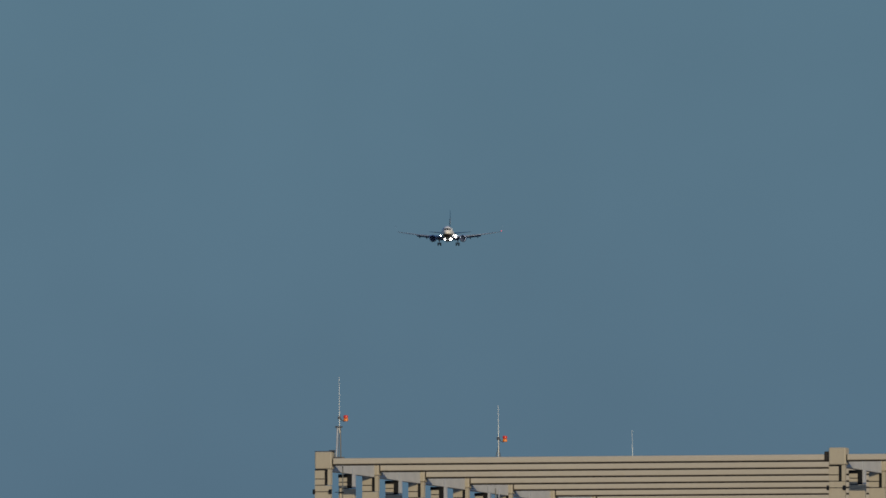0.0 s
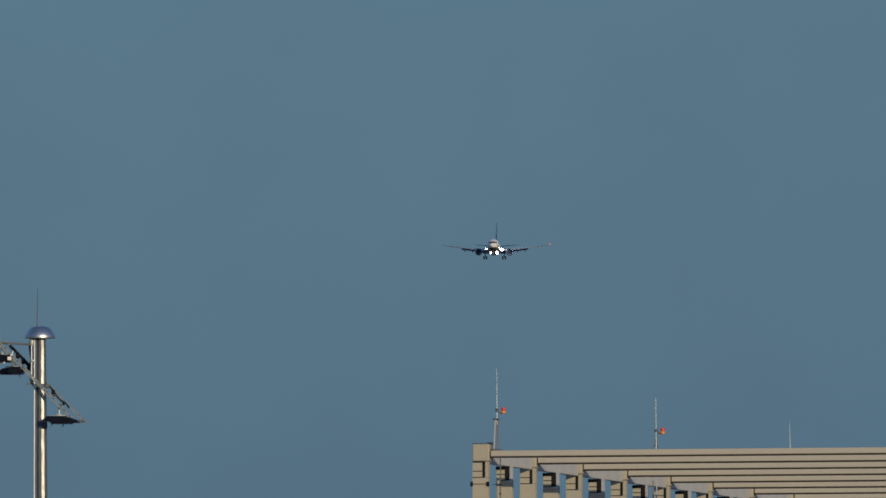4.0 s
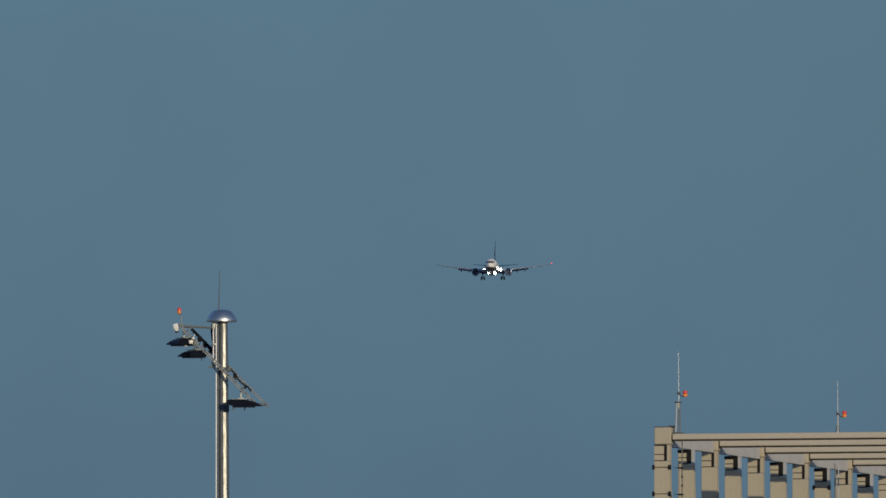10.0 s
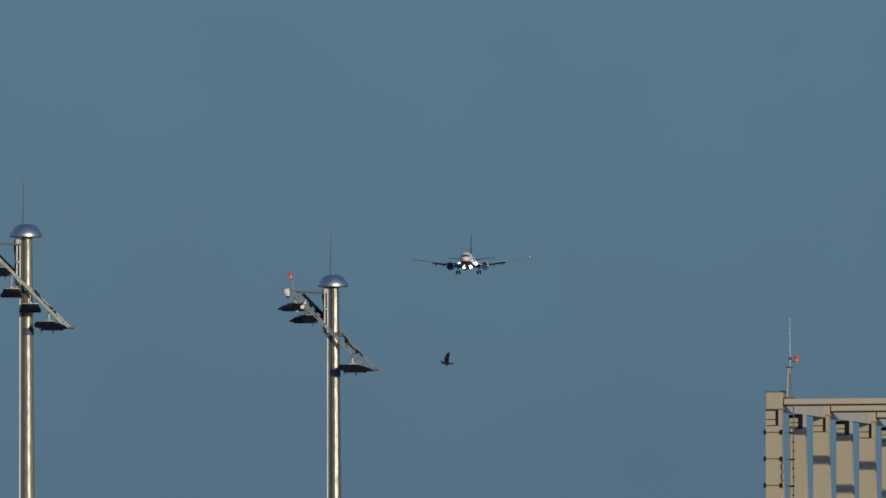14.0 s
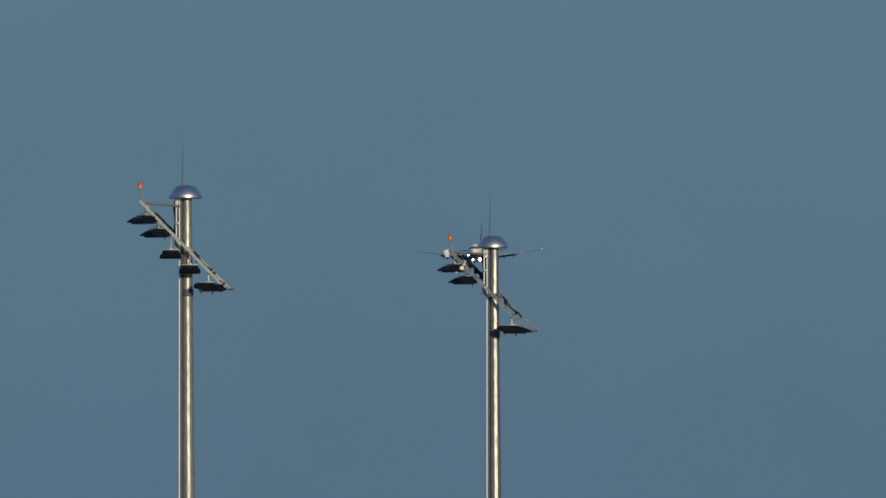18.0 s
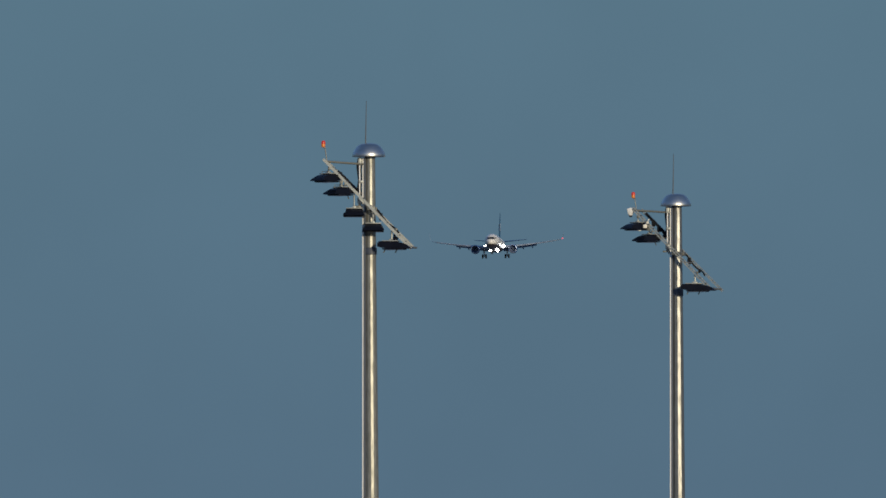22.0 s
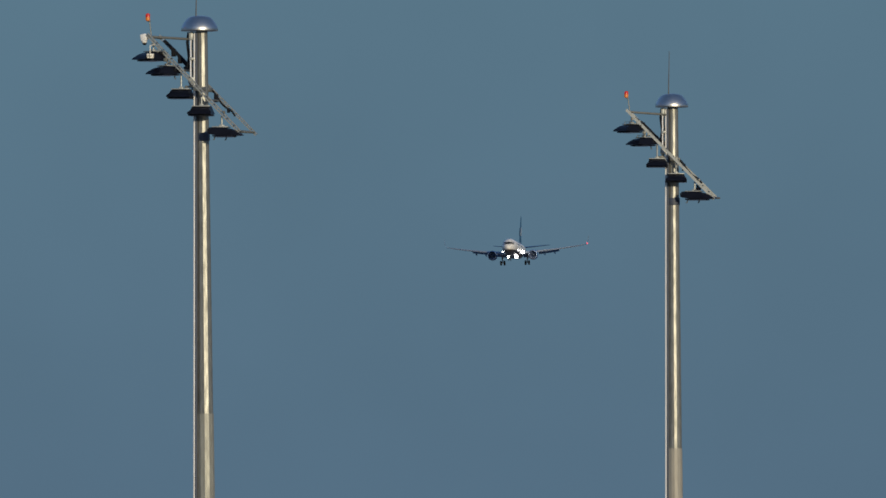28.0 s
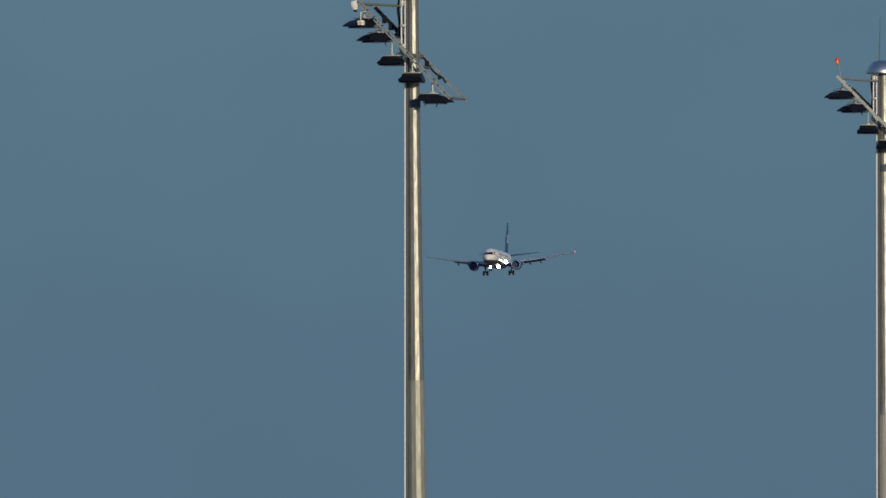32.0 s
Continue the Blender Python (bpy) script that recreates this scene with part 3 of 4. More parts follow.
EDGE, SHADE_EDGE = edge_beam_mesh(), beam_shade_mesh()
ROOF, STRAP, CLAMP = roof_beam_mesh(), strap_mesh(), clamp_mesh()
for wing in range(3):
    for k in range(2 * BAYS + 1):
        head = k % 2 == 0
        at = pose(wing * WIDTH, k * HALF - wing * SKEW, 0)
        col = share("column", COL_HEAD if head else COL_LOW, building, at)
        share("recess_shade", GAP_HEAD if head else GAP_LOW, col, Matrix.Identity(4), "dark joints and fill painting the recess shade")
        if not head:
            share("flange", FLANGE, col, Matrix.Identity(4), "column flange, its shade put into a cool grey")
            share("joint_rib", RIB, col, Matrix.Identity(4), "grey rib over the beam joint")
        if head and k < 2 * BAYS:
            share("edge_beam", EDGE, building, at, "pale grey edge beam")
        if head and wing < 2:
            rb = share("roof_beam", ROOF, building, at, "long cream roof beam")
            share("beam_shade", SHADE_EDGE, rb, Matrix.Identity(4), "dark brown strip painting the shade at the roof beam")
        if k == 0 and wing < 2:
            for j in range(7):
                z = TOP - 1.68 - j * 1.115
                share("strap", STRAP, col, pose(0, 0, z))
                share("strap_clamp", CLAMP, col, pose(-0.02, 0, z), "black strap clamp")
                share("strap_clamp", CLAMP, col, pose(0.68, 0, z), "black strap clamp")
        if k == 7 and wing == 0:
            share("strap", STRAP, col, pose(0, 0, TOP - 1.66))
            share("strap_clamp", CLAMP, col, pose(-0.02, 0, TOP - 1.66), "black strap clamp")
            share("strap_clamp", CLAMP, col, pose(0.68, 0, TOP - 1.66), "black strap clamp")
# thin dark flashing on the corner column's head
bm = B()
box(bm, (-0.01, 0.02, TOP + 0.002), (0.74, 0.78, TOP + 0.03), 0.008)
box(bm, (0.60, 0.10, TOP + 0.032), (0.84, 0.40, TOP + 0.075), 0.008)
part("flashing", bm, COLLAR, building, "thin dark flashing on the column head")
# a loose cable between two clamps of the corner column
bm = B()
path_tube(bm, [Vector((0.72 + 0.03 * math.sin(j * 2.1), -0.05, TOP - 2.80 - 0.14 * j)) for j in range(8)], 0.02, 6)
part("loose_cable", bm, CABLE, building)
# twin service pipes further back
for dx, mat in ((0.27, BRACKET), (0.42, FLANGEGREY)):
    bm = B()
    tube(bm, (0.72 + dx, 7 * HALF - 0.25, FOOT), (0.72 + dx, 7 * HALF - 0.25, TOP - 0.62), 0.028, n=10)
    part("service_pipe", bm, mat, building, "thin vertical service pipe")
# rainwater pipe beside the corner column, with a dark conductor clipped to it
bm = B()
tube(bm, (1.00, 0.5, FOOT), (1.00, 0.5, TOP - 1.52), 0.056, n=12)
pipe = part("downpipe", bm, CREAM, building, "pale rainwater pipe")
bm = B()
path_tube(bm, [Vector((1.105 + 0.008 * math.sin(j * 2.3), 0.45, TOP - 0.60 - 0.5 * j)) for j in range(24)], 0.024, 6)
part("pipe_cable", bm, BRACKET, pipe, "grey conductor beside the pipe")
for j in range(26):
    bm = B()
    z = TOP - 1.7 - j * 0.372
    wide = j % 3 == 0
    box(bm, (0.94 if wide else 1.075, 0.41, z - 0.035), (1.14, 0.55 if wide else 0.48, z + 0.035), 0.01)
    part("pipe_bracket", bm, CABLE, pipe)
    if wide:
        bm = B()
        tube(bm, (0.78, 0.4, z), (1.0, 0.46, z + 0.02), 0.014, n=6)
        part("pipe_tie", bm, CABLE, pipe)


def roof_rod(u, y, base, height, lantern, stand, thick, label):
    """A lightning rod that stands on the roof, with or without an obstruction lantern."""
    th = tagged(new("lightning_rod"), label, "lightning rod", "roof lightning rods")
    th.matrix_basis = building.matrix_basis @ pose(u, y - SKEW * u / WIDTH, base)
    bm = B()
    tube(bm, (0.02, 0, 0.0 if not stand else stand - 0.25), (0.0, 0, height), thick, thick * 0.5, n=8)
    part("rod", bm, ROD, th)
    if stand:
        for foot, head, thin, mat in ((-0.12, -0.065, 0.033, FLANGEGREY), (0.075, 0.055, 0.030, DARKROD), (-0.02, -0.005, 0.016, DARKROD)):
            bm = B()
            tube(bm, (foot, 0, 0), (head, 0, stand), thin, n=8)
            part("stand_leg", bm, mat, th)
        for z in (0.03, stand):
            bm = B()
            box(bm, (-0.16 - 0.08 * (z < 0.1), -0.06, z - 0.03), (0.14 + 0.08 * (z < 0.1), 0.06, z + 0.03), 0.008)
            part("stand_plate", bm, DARKROD, th)
    if lantern and not stand:
        bm = B()
        tube(bm, (0.03, 0.02, 0.0), (0.02, 0.02, lantern + 0.10), 0.026, n=8)
        tube(bm, (-0.09, 0.0, 0.0), (0.01, 0.02, 0.42), 0.018, n=8)
        tube(bm, (0.10, 0.0, 0.0), (0.03, 0.02, 0.30), 0.016, n=8)
        part("rod_foot", bm, DARKROD, th, "dark grey rod foot with braces")
    if lantern:
        bm = B()
        path_tube(bm, [(0.02, 0, lantern + 0.06), (0.12, 0, lantern - 0.10), (0.24, 0, lantern - 0.13)], 0.022, 6)
        box(bm, (-0.05, -0.05, lantern - 0.04), (0.06, 0.05, lantern + 0.08), 0.01)
        part("lantern_arm", bm, DARKROD, th)
        for zz, mat, nm in ((lantern - 0.13, ORANGE, "orange_glass"), (lantern + 0.0, RED, "red_glass")):
            bm = B()
            lathe(bm, [(0.065, 0), (0.098, 0.02), (0.098, 0.105), (0.07, 0.125)], (0.29, 0, zz), n=16)
            part(nm, bm, mat, th)
    return th


roof_rod(0.98, 0.35, TOP - 0.27, 3.42, 1.68, 1.32, 0.014, "pale lightning rod on a stand with an orange obstruction lantern")
roof_rod(7.87, 0.35, TOP - 0.27, 2.15, 0.76, 0.0, 0.014, "pale lightning rod on the roof beam with an orange obstruction lantern")
roof_rod(13.64, 0.35, TOP - 0.27, 1.06, 0.0, 0.0, 0.010, "short thin lightning rod on the roof beam")


# ---- airliner: nose at the origin, tail along +y ----
def ellipse(y, rx, rz, zc, n=40):
    return [Vector((rx * math.cos(2 * math.pi * i / n), y, zc + rz * math.sin(2 * math.pi * i / n))) for i in range(n)]


HULL = ((0.0, 0.06, 0.06, -0.38), (0.12, 0.34, 0.32, -0.37), (0.4, 0.66, 0.62, -0.33), (1.0, 1.05, 1.02, -0.24), (1.7, 1.34, 1.36, -0.13), (2.5, 1.56, 1.66, -0.05),
        (3.5, 1.74, 1.86, 0.0), (5.0, 1.86, 1.98, 0.02), (7.0, 1.88, 2.0, 0.02), (25.0, 1.88, 2.0, 0.02), (28.0, 1.80, 1.80, 0.20), (31.5, 1.45, 1.42, 0.55),
        (35.0, 0.92, 0.95, 0.92), (37.5, 0.48, 0.55, 1.15), (38.6, 0.18, 0.22, 1.25))


def hull_at(y, ang, out=0.0):
    for s0, s1 in zip(HULL, HULL[1:]):
        if s0[0] <= y <= s1[0]:
            f = (y - s0[0]) / (s1[0] - s0[0])
            _, rx, rz, zc = (u + (v - u) * f for u, v in zip(s0, s1))
            return Vector(((rx + out) * math.cos(ang), y, zc + (rz + out) * math.sin(ang)))


plane = tagged(new("airliner"), "white twin-engine airliner with dark belly, blue tail, gear down", "airplane")
bm = B()
loft(bm, [ellipse(*s) for s in HULL])
fuselage = part("fuselage", bm, FUSELAGE, plane)


def hull_patch(name, y0, y1, a0, a1, mat, label="", out=0.025):
    bm = B()
    rows = 5
    loops = []
    for k in range(rows):
        f = k / (rows - 1)
        ang = radians(a0 + (a1 - a0) * f)
        loops.append([hull_at(y0, ang, out), hull_at(y1, ang, out), hull_at(y1, ang, -0.03), hull_at(y0, ang, -0.03)])
    loft(bm, loops)
    return part(name, bm, mat, fuselage, label)


def hull_y(x, z):
    """How far aft the nose reaches the point (x, z) of its front view."""
    lo, hi = 0.0, 7.0
    for _ in range(40):
        mid = (lo + hi) / 2
        for s0, s1 in zip(HULL, HULL[1:]):
            if s0[0] <= mid <= s1[0]:
                f = (mid - s0[0]) / (s1[0] - s0[0])
                _, rx, rz, zc = (u + (v - u) * f for u, v in zip(s0, s1))
        if (x / rx) ** 2 + ((z - zc) / rz) ** 2 > 1:
            lo = mid
        else:
            hi = mid
    return hi


for side in (1, -1):
    for x0, x1, z0, z1 in ((0.012, 0.61, 0.42, 1.02), (0.635, 1.11, 0.40, 1.00), (1.13, 1.42, 0.40, 0.93)):
        bm = B()
        loops = []
        for k in range(5):
            x = x0 + (x1 - x0) * k / 4
            loops.append([Vector((side * x, hull_y(x, z0) - 0.05, z0)), Vector((side * x, hull_y(x, z1) - 0.05, z1)), Vector((side * x, hull_y(x, z1) + 0.05, z1)), Vector((side * x, hull_y(x, z0) + 0.05, z0))])
        loft(bm, loops)
        part("cockpit_window", bm, COCKPIT, fuselage, "dark cockpit window")
for side in (1, -1):
    for k in range(30):
        y = 6.2 + k * 0.56
        a0, a1 = 14, 24
        if side < 0:
            a0, a1 = 180 - a1, 180 - a0
        hull_patch("cabin_window", y, y + 0.26, a0, a1, CABINGLASS, out=0.012)
    a0, a1 = (2, 42) if side > 0 else (138, 178)
    hull_patch("cabin_door", 4.2, 5.05, a0, a1, FUSELAGE, "white cabin door", out=0.02)


def foil(x, y_le, chord, z, thick):
    """A closed airfoil ring at span x."""
    pts = []
    for u in (0.0, 0.02, 0.08, 0.2, 0.4, 0.65, 1.0):
        h = thick * chord * (1.48 * math.sqrt(u) - 0.63 * u - 1.76 * u * u + 1.42 * u ** 3 - 0.51 * u ** 4)
        pts.append((u, max(h, 0.004)))
    up = [Vector((x, y_le + u * chord, z + 1.1 * h)) for u, h in pts]
    low = [Vector((x, y_le + u * chord, z - 0.8 * h)) for u, h in reversed(pts)]
    return up + low


def surface(name, stations, mat, parent, label=""):
    bm = B()
    loft(bm, [foil(*s) for s in stations])
    return part(name, bm, mat, parent, label)


WING = ((1.2, 13.0, 7.9, -1.15, 0.12), (5.6, 15.6, 4.9, -0.62, 0.11), (11.0, 18.5, 3.2, 0.10, 0.10), (16.9, 21.7, 1.65, 1.10, 0.09))


def on_wing(x):
    for s0, s1 in zip(WING, WING[1:]):
        if x <= s1[0]:
            f = (x - s0[0]) / (s1[0] - s0[0])
            return [u + (v - u) * f for u, v in zip(s0, s1)]
    return list(WING[-1])


def wheel(parent, x, y, z, r, w):
    bm = B()
    rings = []
    for rr, dx in ((r * 0.62, -w), (r * 0.93, -w), (r, -0.5 * w), (r, 0.5 * w), (r * 0.93, w), (r * 0.62, w)):
        rings.append([Vector((x + dx, y + rr * math.cos(2 * math.pi * i / 24), z + rr * math.sin(2 * math.pi * i / 24))) for i in range(24)])
    loft(bm, rings)
    ob = part("wheel", bm, TYRE, parent, "black tyre")
    bm = B()
    rings = []
    for rr, dx in ((0.02, -w * 1.02), (r * 0.60, -w * 1.02), (r * 0.60, w * 1.02), (0.02, w * 1.02)):
        rings.append([Vector((x + dx, y + rr * math.cos(2 * math.pi * i / 16), z + rr * math.sin(2 * math.pi * i / 16))) for i in range(16)])
    loft(bm, rings)
    part("rim", bm, STRUT, ob)
    return ob


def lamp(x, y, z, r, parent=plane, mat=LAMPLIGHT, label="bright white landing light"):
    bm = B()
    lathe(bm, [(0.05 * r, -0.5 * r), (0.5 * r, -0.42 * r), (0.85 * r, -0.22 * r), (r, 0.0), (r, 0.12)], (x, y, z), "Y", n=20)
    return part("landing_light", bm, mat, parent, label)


for side in (1, -1):
    st = [(side * x, y, c, z, t) for x, y, c, z, t in WING]
    wing_part = surface("wing", st, WINGGREY, plane, "pale blue-grey swept wing")
    # slats, drooped ahead of the leading edge
    for x0, x1 in ((2.4, 4.2), (5.7, 8.0), (8.1, 10.6), (10.7, 13.2), (13.3, 15.8)):
        rows = []
        for x in (x0, x1):
            _, y, c, z, t = on_wing(x)
            rows.append((side * x, y - 0.30, 0.16 * c + 0.15, z - 0.20, 0.16))
        surface("slat", rows, WINGGREY, wing_part)
    # flaps, lowered behind and below the trailing edge
    for x0, x1, drop in ((1.9, 5.4, 0.68), (5.7, 10.6, 0.44)):
        bm = B()
        rings = []
        for x in (x0, x1):
            _, y, c, z, t = on_wing(x)
            yt = y + c * 0.86
            ch = c * 0.30
            rings.append([Vector((side * x, yt, z - 0.05)), Vector((side * x, yt + 0.25 * ch, z + 0.02)), Vector((side * x, yt + ch, z - drop)),
                          Vector((side * x, yt + ch, z - drop - 0.03)), Vector((side * x, yt + 0.2 * ch, z - 0.28))])
        loft(bm, rings)
        part("flap", bm, WINGDARK, wing_part, "lowered wing flap")
    for x in (3.2, 7.2, 9.6):
        _, y, c, z, t = on_wing(x)
        bm = B()
        prof = [(0.03, -1.6), (0.16, -1.1), (0.22, -0.3), (0.2, 0.4), (0.12, 1.1), (0.03, 1.6)]
        rings = [[Vector((side * x + r * 0.8 * math.cos(2 * math.pi * i / 12), y + c * 0.92 + h, z - 0.60 - 0.18 * (h + 1.6) * 0.5 + r * math.sin(2 * math.pi * i / 12))) for i in range(12)] for r, h in prof]
        loft(bm, rings)
        part("flap_fairing", bm, WINGDARK, wing_part)
    # winglet
    bm = B()
    tip = WING[-1]
    rings = []
    for dx, dy, dz, ch in ((0.0, 0.0, 0.0, 1.65), (0.35, 0.35, 0.25, 1.35), (0.62, 0.9, 0.95, 1.05), (0.85, 1.75, 2.3, 0.55)):
        rings.append([Vector((side * (tip[0] + dx) + 0.018, tip[1] + dy, tip[3] + dz)), Vector((side * (tip[0] + dx) + 0.018, tip[1] + dy + ch, tip[3] + dz)),
                      Vector((side * (tip[0] + dx) - 0.018, tip[1] + dy + ch, tip[3] + dz)), Vector((side * (tip[0] + dx) - 0.018, tip[1] + dy, tip[3] + dz))])
    loft(bm, rings)
    part("winglet", bm, WINGLET, wing_part, "slim upturned winglet")
    # engine
    ex, ez, ey = side * 4.95, -1.62, 11.4
    bm = B()
    prof = [(0.80, 0.02), (0.90, -0.02), (0.98, 0.10), (1.05, 0.6), (1.09, 1.4), (1.06, 2.4), (0.92, 3.5), (0.70, 4.4), (0.45, 4.6), (0.44, 1.2), (0.78, 0.9)]
    rings = []
    for r, h in [(r * 1.1, h) for r, h in prof[1:9]]:
        rings.append([Vector((ex + r * math.cos(2 * math.pi * i / 36), ey + h, ez + r * math.sin(2 * math.pi * i / 36))) for i in range(36)])
    loft(bm, [[p + Vector((0, 0.12, 0)) for p in rings[1]]] + rings[2:], cap=False)
    engine = part("engine", bm, NAVY, plane, "navy engine nacelle")
    bm = B()
    rings = []
    for r, h in ((1.098, 0.22), (1.07, 0.06), (1.02, -0.03), (0.97, -0.04), (0.92, 0.02), (0.89, 0.16)):
        rings.append([Vector((ex + r * math.cos(2 * math.pi * i / 36), ey + h, ez + r * math.sin(2 * math.pi * i / 36))) for i in range(36)])
    loft(bm, rings, cap=False)
    part("intake_lip", bm, LIP, engine, "metal intake lip tinted with shade blue")
    bm = B()
    lathe(bm, [(0.892, 0.155), (0.86, 0.5), (0.84, 1.1), (0.02, 1.12)], (ex, ey, ez), "Y", n=36)
    bmesh.ops.delete(bm, geom=[f for f in bm.faces if len(f.verts) > 4 and min(v.co.y for v in f.verts) < ey + 0.3], context="FACES_ONLY")
    part("intake_duct", bm, DUCT, engine, "intake barrel tinted dark shade blue")
    bm = B()
    lathe(bm, [(0.02, 0.62), (0.12, 0.72), (0.2, 0.95)], (ex, ey, ez), "Y", n=16)
    part("spinner", bm, STRUT, engine)
    for k in range(18):
        bm = B()
        ang = 2 * math.pi * k / 18
        box(bm, (0.2, -0.015, -0.03), (0.78, 0.0, 0.03), turn=Matrix.Translation((ex, ey + 1.0, ez)) @ Matrix.Rotation(ang, 4, "Y"))
        part("fan_blade", bm, FANDARK, engine)
    bm = B()
    _, y, c, z, t = on_wing(4.95)
    loft(bm, [[Vector((ex - 0.16, yy, z0)), Vector((ex + 0.16, yy, z0)), Vector((ex + 0.16, yy, z1)), Vector((ex - 0.16, yy, z1))] for yy, z0, z1 in ((12.4, ez + 0.9, ez + 1.0), (13.6, ez + 0.9, z + 0.1), (17.5, z - 0.4, z + 0.1))])
    part("pylon", bm, WINGGREY, engine)
    # tailplane
    surface("tailplane", [(side * 0.5, 33.2, 4.2, 1.35, 0.08), (side * 6.9, 37.1, 1.6, 2.08, 0.07)], WINGDARK, plane, "swept tailplane")
    # main gear
    gx = side * 3.0
    bm = B()
    tube(bm, (gx, 18.6, -0.95), (gx, 18.6, -3.2), 0.14, n=12)
    tube(bm, (gx, 18.6, -1.9), (gx - side * 1.3, 18.6, -1.15), 0.09, n=10)
    tube(bm, (gx - 0.45, 18.6, -3.2), (gx + 0.45, 18.6, -3.2), 0.09, n=10)
    gear = part("main_gear", bm, STRUT, plane, "lowered main landing gear strut")
    wheel(gear, gx - 0.43, 18.6, -3.2, 0.56, 0.20)
    wheel(gear, gx + 0.43, 18.6, -3.2, 0.56, 0.20)
    bm = B()
    box(bm, (gx + side * 0.20 - 0.03, 18.1, -2.3), (gx + side * 0.20 + 0.03, 19.3, -1.05), 0.01)
    part("gear_door", bm, BELLY, gear, "gear door")

# belly fairing
bm = B()
loft(bm, [ellipse(y, rx, rz, -1.35, 24) for y, rx, rz in ((11.6, 0.5, 0.3), (12.8, 1.5, 0.62), (14.5, 2.0, 0.85), (19.0, 2.0, 0.85), (21.5, 1.3, 0.6), (23.0, 0.4, 0.25))])
part("belly_fairing", bm, BELLY, plane, "dark belly fairing")
# fin and rudder
bm = B()
rings = []
for z, y, c, t in ((1.4, 28.6, 8.2, 0.22), (2.4, 30.8, 6.3, 0.19), (9.0, 36.3, 2.5, 0.07), (9.2, 36.7, 2.0, 0.035)):
    rings.append([Vector((0, y, z)), Vector((t, y + 0.3 * c, z)), Vector((t * 0.7, y + 0.72 * c, z)), Vector((-t * 0.7, y + 0.72 * c, z)), Vector((-t, y + 0.3 * c, z))])
loft(bm, rings)
fin = part("fin", bm, FINBLUE, plane, "blue tail fin")
bm = B()
rings = []
for z, y, c, t in ((1.9, 30.0, 7.0, 0.12), (8.6, 36.0, 2.5, 0.05)):
    rings.append([Vector((t, y + 0.73 * c, z)), Vector((0, y + c, z)), Vector((-t, y + 0.73 * c, z))])
loft(bm, rings)
part("rudder", bm, FINBLUE, fin, "blue rudder")
for side in (1, -1):
    bm = B()
    rings = []
    for z, y0, y1 in ((4.3, 33.2, 36.2), (6.3, 34.8, 37.0)):
        x0 = side * (0.19 - (z - 2.4) * 0.0175)
        rings.append([Vector((x0, y0, z)), Vector((x0, y1, z)), Vector((x0 + side * 0.02, y1, z)), Vector((x0 + side * 0.02, y0, z))])
    loft(bm, rings)
    part("fin_emblem", bm, FINPALE, fin, "pale emblem panel")
# nose gear
bm = B()
tube(bm, (0, 4.6, -1.6), (0, 4.4, -3.05), 0.09, n=12)
tube(bm, (-0.25, 4.4, -3.05), (0.25, 4.4, -3.05), 0.06, n=10)
nose_gear = part("nose_gear", bm, STRUT, plane, "lowered nose gear strut")
wheel(nose_gear, -0.22, 4.4, -3.05, 0.34, 0.10)
wheel(nose_gear, 0.22, 4.4, -3.05, 0.34, 0.10)
for s in (-0.4, 0.4):
    bm = B()
    box(bm, (s - 0.02, 3.9, -2.35), (s + 0.02, 5.4, -1.75), 0.008)
    part("nose_gear_door", bm, BELLY, nose_gear)
# The four large domes are oversized: the lamps' glare is put into their shape.
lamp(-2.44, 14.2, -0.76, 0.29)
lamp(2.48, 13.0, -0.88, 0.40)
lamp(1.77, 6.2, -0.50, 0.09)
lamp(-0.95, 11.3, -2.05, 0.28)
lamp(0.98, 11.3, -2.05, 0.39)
bm = B()
lathe(bm, [(0.03, -0.15), (0.11, -0.11), (0.15, 0.0), (0.11, 0.11), (0.03, 0.15)], (17.45, 21.8, 1.35), "Y", n=12)
part("wingtip_light", bm, NAVRED, plane, "red wingtip light")

# ---- bird: beak along -y ----
bird = tagged(new("bird"), "small black jackdaw that flies in and perches on the lamp frame", "bird")
bm = B()
loft(bm, [ellipse(y, r, r * 0.95, z, 12) for y, r, z in ((-0.165, 0.012, 0.02), (-0.14, 0.032, 0.022), (-0.10, 0.038, 0.018), (-0.07, 0.035, 0.008), (-0.02, 0.055, 0.0), (0.05, 0.05, -0.002), (0.11, 0.026, 0.002), (0.14, 0.012, 0.006))])
part("body", bm, FEATHER, bird)
bm = B()
tube(bm, (0, -0.16, 0.018), (0, -0.20, 0.012), 0.010, 0.002, n=8)
part("beak", bm, CABLE, bird)
bm = B()
loft(bm, [[Vector((-w, y, 0.008)), Vector((w, y, 0.008)), Vector((w, y, -0.002)), Vector((-w, y, -0.002))] for y, w in ((0.10, 0.02), (0.17, 0.032), (0.23, 0.045), (0.245, 0.035))])
part("tail", bm, FEATHER, bird)
flyers = []
for side in (1, -1):
    bm = B()
    rings = []
    for x, y0, y1, t in ((0.0, -0.05, 0.08, 0.012), (0.10, -0.075, 0.075, 0.010), (0.19, -0.06, 0.085, 0.008), (0.28, -0.02, 0.085, 0.005), (0.34, 0.04, 0.09, 0.003)):
        rings.append([Vector((side * x, y0, t)), Vector((side * x, y1, t * 0.5)), Vector((side * x, y1, -t * 0.5)), Vector((side * x, y0, -t))])
    loft(bm, rings)
    flyers.append(part("wing", bm, FEATHER, bird))
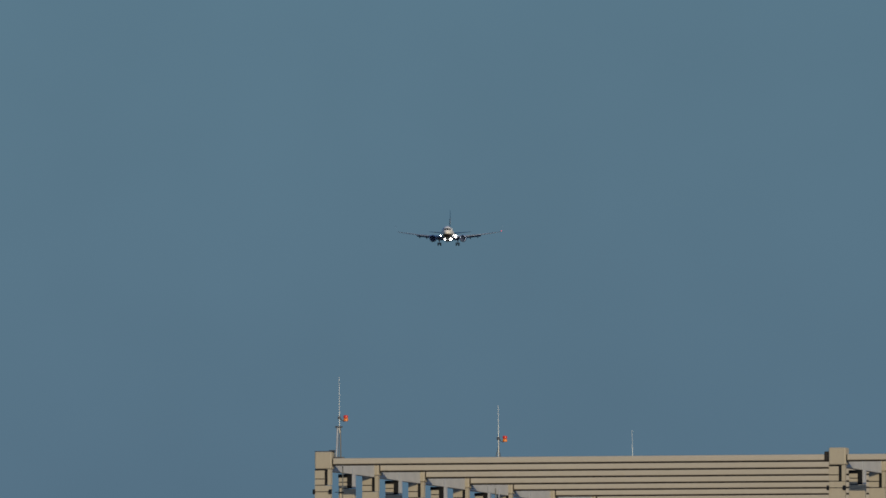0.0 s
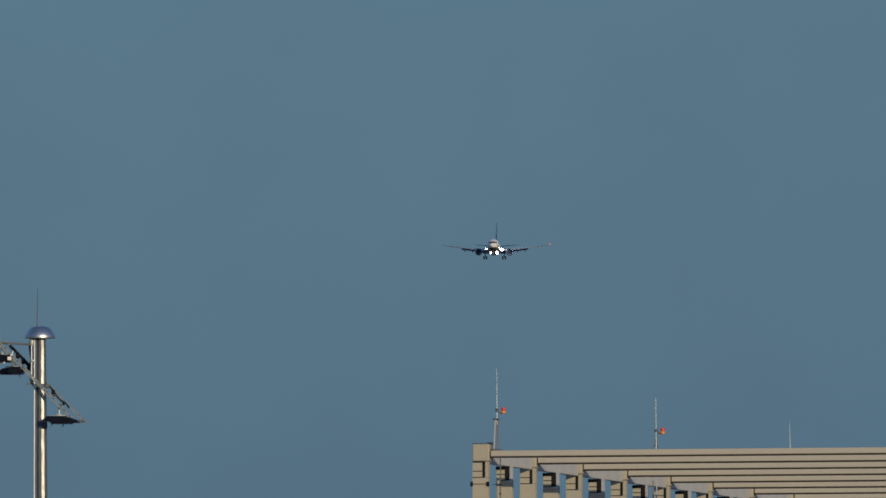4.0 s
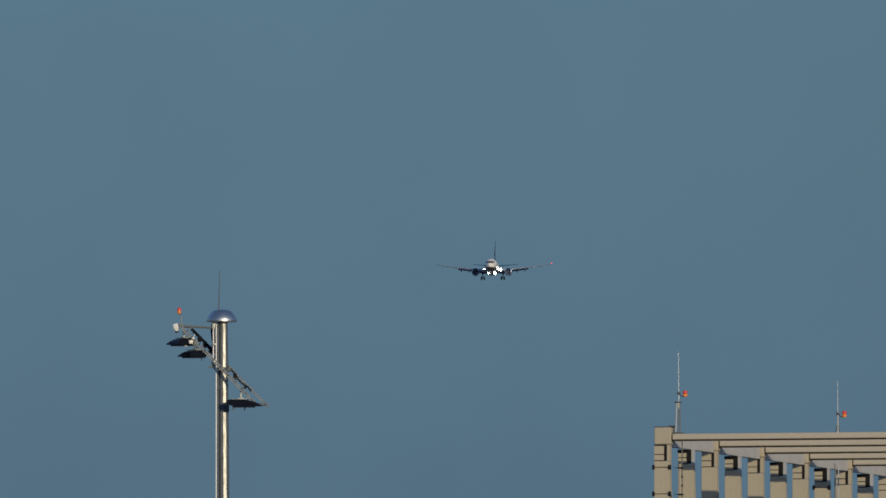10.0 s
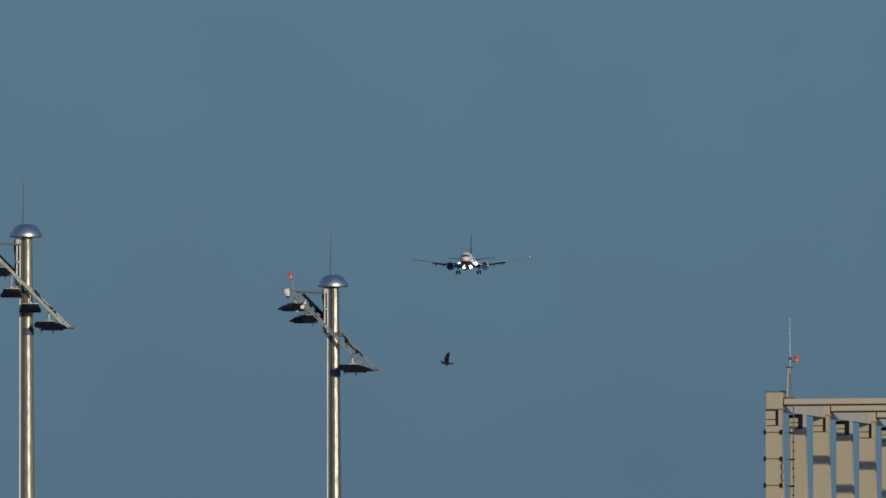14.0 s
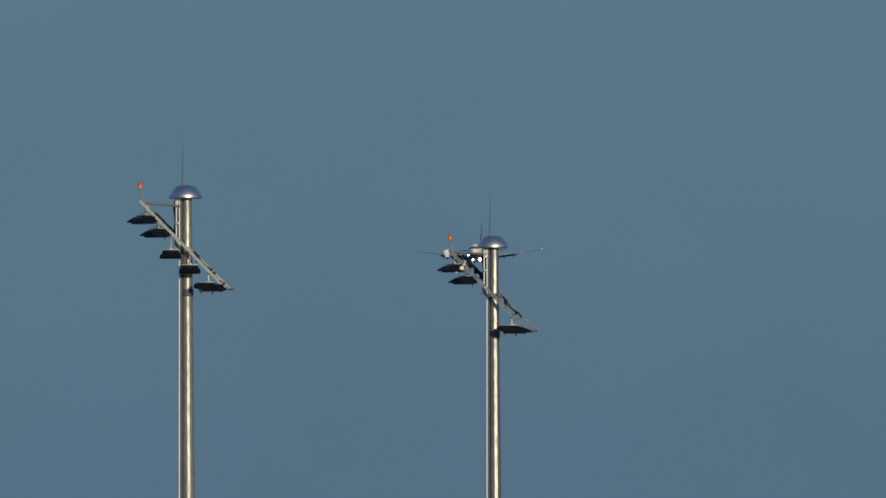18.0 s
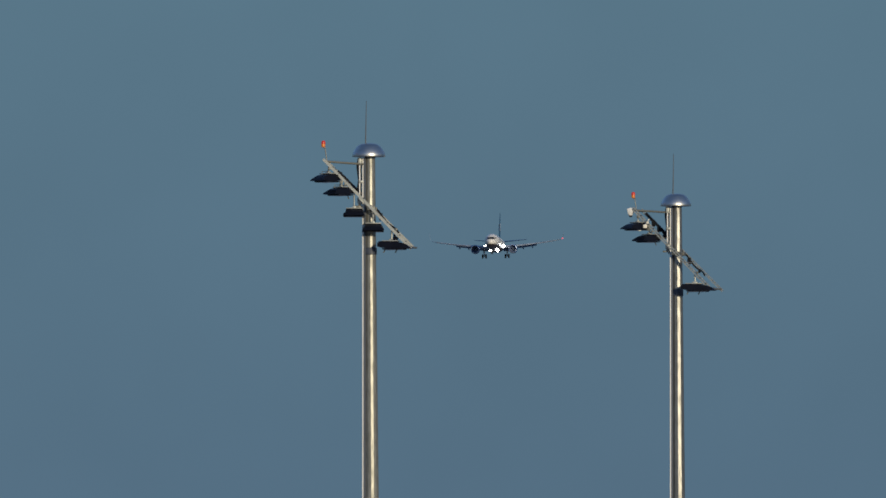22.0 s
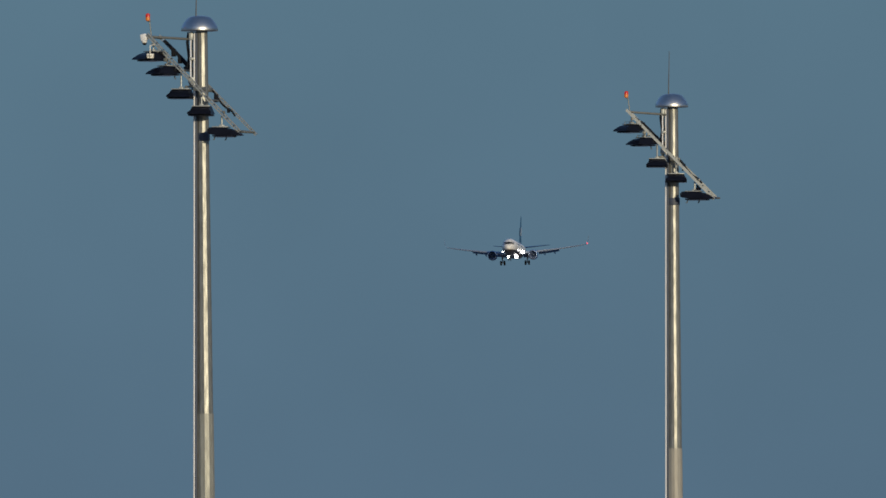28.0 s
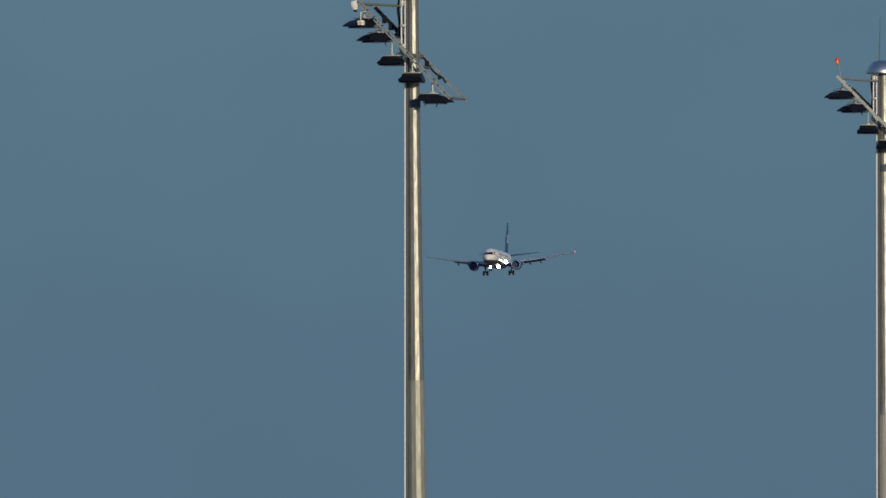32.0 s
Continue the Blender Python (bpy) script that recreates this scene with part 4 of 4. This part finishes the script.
for s in (-0.02, 0.02):
    bm = B()
    tube(bm, (s, 0.0, -0.04), (s, -0.01, -0.095), 0.006, n=6)
    part("leg", bm, CABLE, bird)


def motions():
    rows = []
    for t, x, y, z, bank in FLIGHT:
        pitch = float(np.interp(t, (0, 25, 28, 30, 31, 32), (-0.8, -0.8, -1.2, -1.35, -1.2, -0.4)))
        yaw = float(np.interp(t, (0, 8, 16, 29, 31, 32), (-4.0, -3.5, -3.3, -3.3, -3.8, -4.6)))
        rows.append((t, pose(x, y, z, pitch, bank, yaw)))
    walk(plane, rows)
    rows = [(0.0, pose(13.87, 459.4, 15.78, -30, 0, -66)), (12.87, pose(13.87, 459.4, 15.78, -30, 0, -66))]
    rows += [(t, pose(x, y, z, rx, -25, -66)) for t, x, y, z, rx in BIRD]
    rows += [(16.0, pose(-8.12, 453.95, 18.28, -45, 0, -30)), (16.3, pose(-8.15, 453.95, 18.34, -45, 0, -15)), (16.7, pose(-8.26, 453.95, 18.43, -40, 0, 0))]
    rows += [(17.5, pose(-8.27, 453.95, 18.43, -40, 0, 0)), (17.9, pose(-8.34, 454.0, 18.40, -30, 0, -30)), (18.5, pose(-8.48, 454.05, 18.50, -25, 0, -60))]
    rows += [(18.8, pose(-8.68, 454.15, 18.53, -35, 0, -20)), (32.0, pose(-8.68, 454.15, 18.53, -35, 0, -20))]
    walk(bird, rows)
    for ob, side in zip(flyers, (1, -1)):
        root = (side * 0.03, -0.02, 0.03)
        beat = [(0.0, pose(*root, 0, side * 62, -side * 74)), (12.8, pose(*root, 0, side * 62, -side * 74))]
        for k in range(31):
            down = (30, 46, -44, -8, 46, 4, -40, 10)[k % 8]
            beat.append((round(12.95 + 0.1 * k, 2), pose(*root, 0, side * down, -side * 8)))
        beat += [(16.0, pose(*root, 0, side * 55, -side * 60)), (16.3, pose(*root, 0, side * 62, -side * 74)), (32.0, pose(*root, 0, side * 62, -side * 74))]
        walk(ob, beat)


FLIGHT = [
    (0, 185.7, 4829.4, 229.3, 0.0), (1, 175.2, 4786.4, 225.6, 0.0), (2, 164.7, 4743.1, 221.8, 0.0), (3, 154.1, 4699.7, 218.1, 0.0),
    (4, 143.6, 4656.2, 214.4, 0.0), (5.5, 127.8, 4590.5, 208.7, -0.08), (7, 112.1, 4524.5, 202.9, -0.15), (8, 101.5, 4480.3, 199.0, -0.2),
    (9, 90.9, 4435.9, 195.2, -0.25), (10, 80.3, 4391.3, 191.3, -0.3), (11, 69.8, 4346.6, 187.4, -0.35), (12, 59.3, 4301.6, 183.5, -0.4),
    (13, 48.6, 4256.6, 179.4, -0.45), (14.5, 32.6, 4188.6, 173.2, -0.52), (16, 16.7, 4120.3, 167.1, -0.6), (17, 5.9, 4074.5, 163.1, -0.65),
    (18, -5.1, 4028.5, 159.2, -0.7), (19, -16.0, 3982.4, 155.2, -0.75), (20, -26.7, 3936.1, 151.2, -0.8), (21, -37.6, 3889.6, 147.4, -0.85),
    (22, -48.5, 3842.9, 143.5, -0.9), (23, -59.3, 3796.1, 139.6, -0.95), (24, -70.2, 3749.0, 135.7, -1.0), (25, -81.2, 3701.8, 131.8, -1.05),
    (26.5, -97.6, 3630.6, 126.1, -1.12), (28, -114.2, 3559.0, 119.8, -1.2), (29, -125.7, 3510.9, 115.5, -1.25), (30, -137.3, 3462.7, 111.4, -1.3),
    (31, -149.0, 3414.3, 107.5, -1.35), (32, -161.0, 3365.7, 103.4, -1.4),
]
BIRD = [
    (13.0, 13.19, 461.0, 15.81, 0), (13.2, 11.23, 460.6, 16.07, 0), (13.4, 9.36, 460.2, 16.12, 0), (13.5, 8.43, 460.0, 16.36, 0), (15.5, -7.38, 457.5, 18.18, -15),
    (15.7, -7.81, 456.5, 18.36, -35), (15.9, -8.14, 454.8, 18.42, -30),
]
motions()
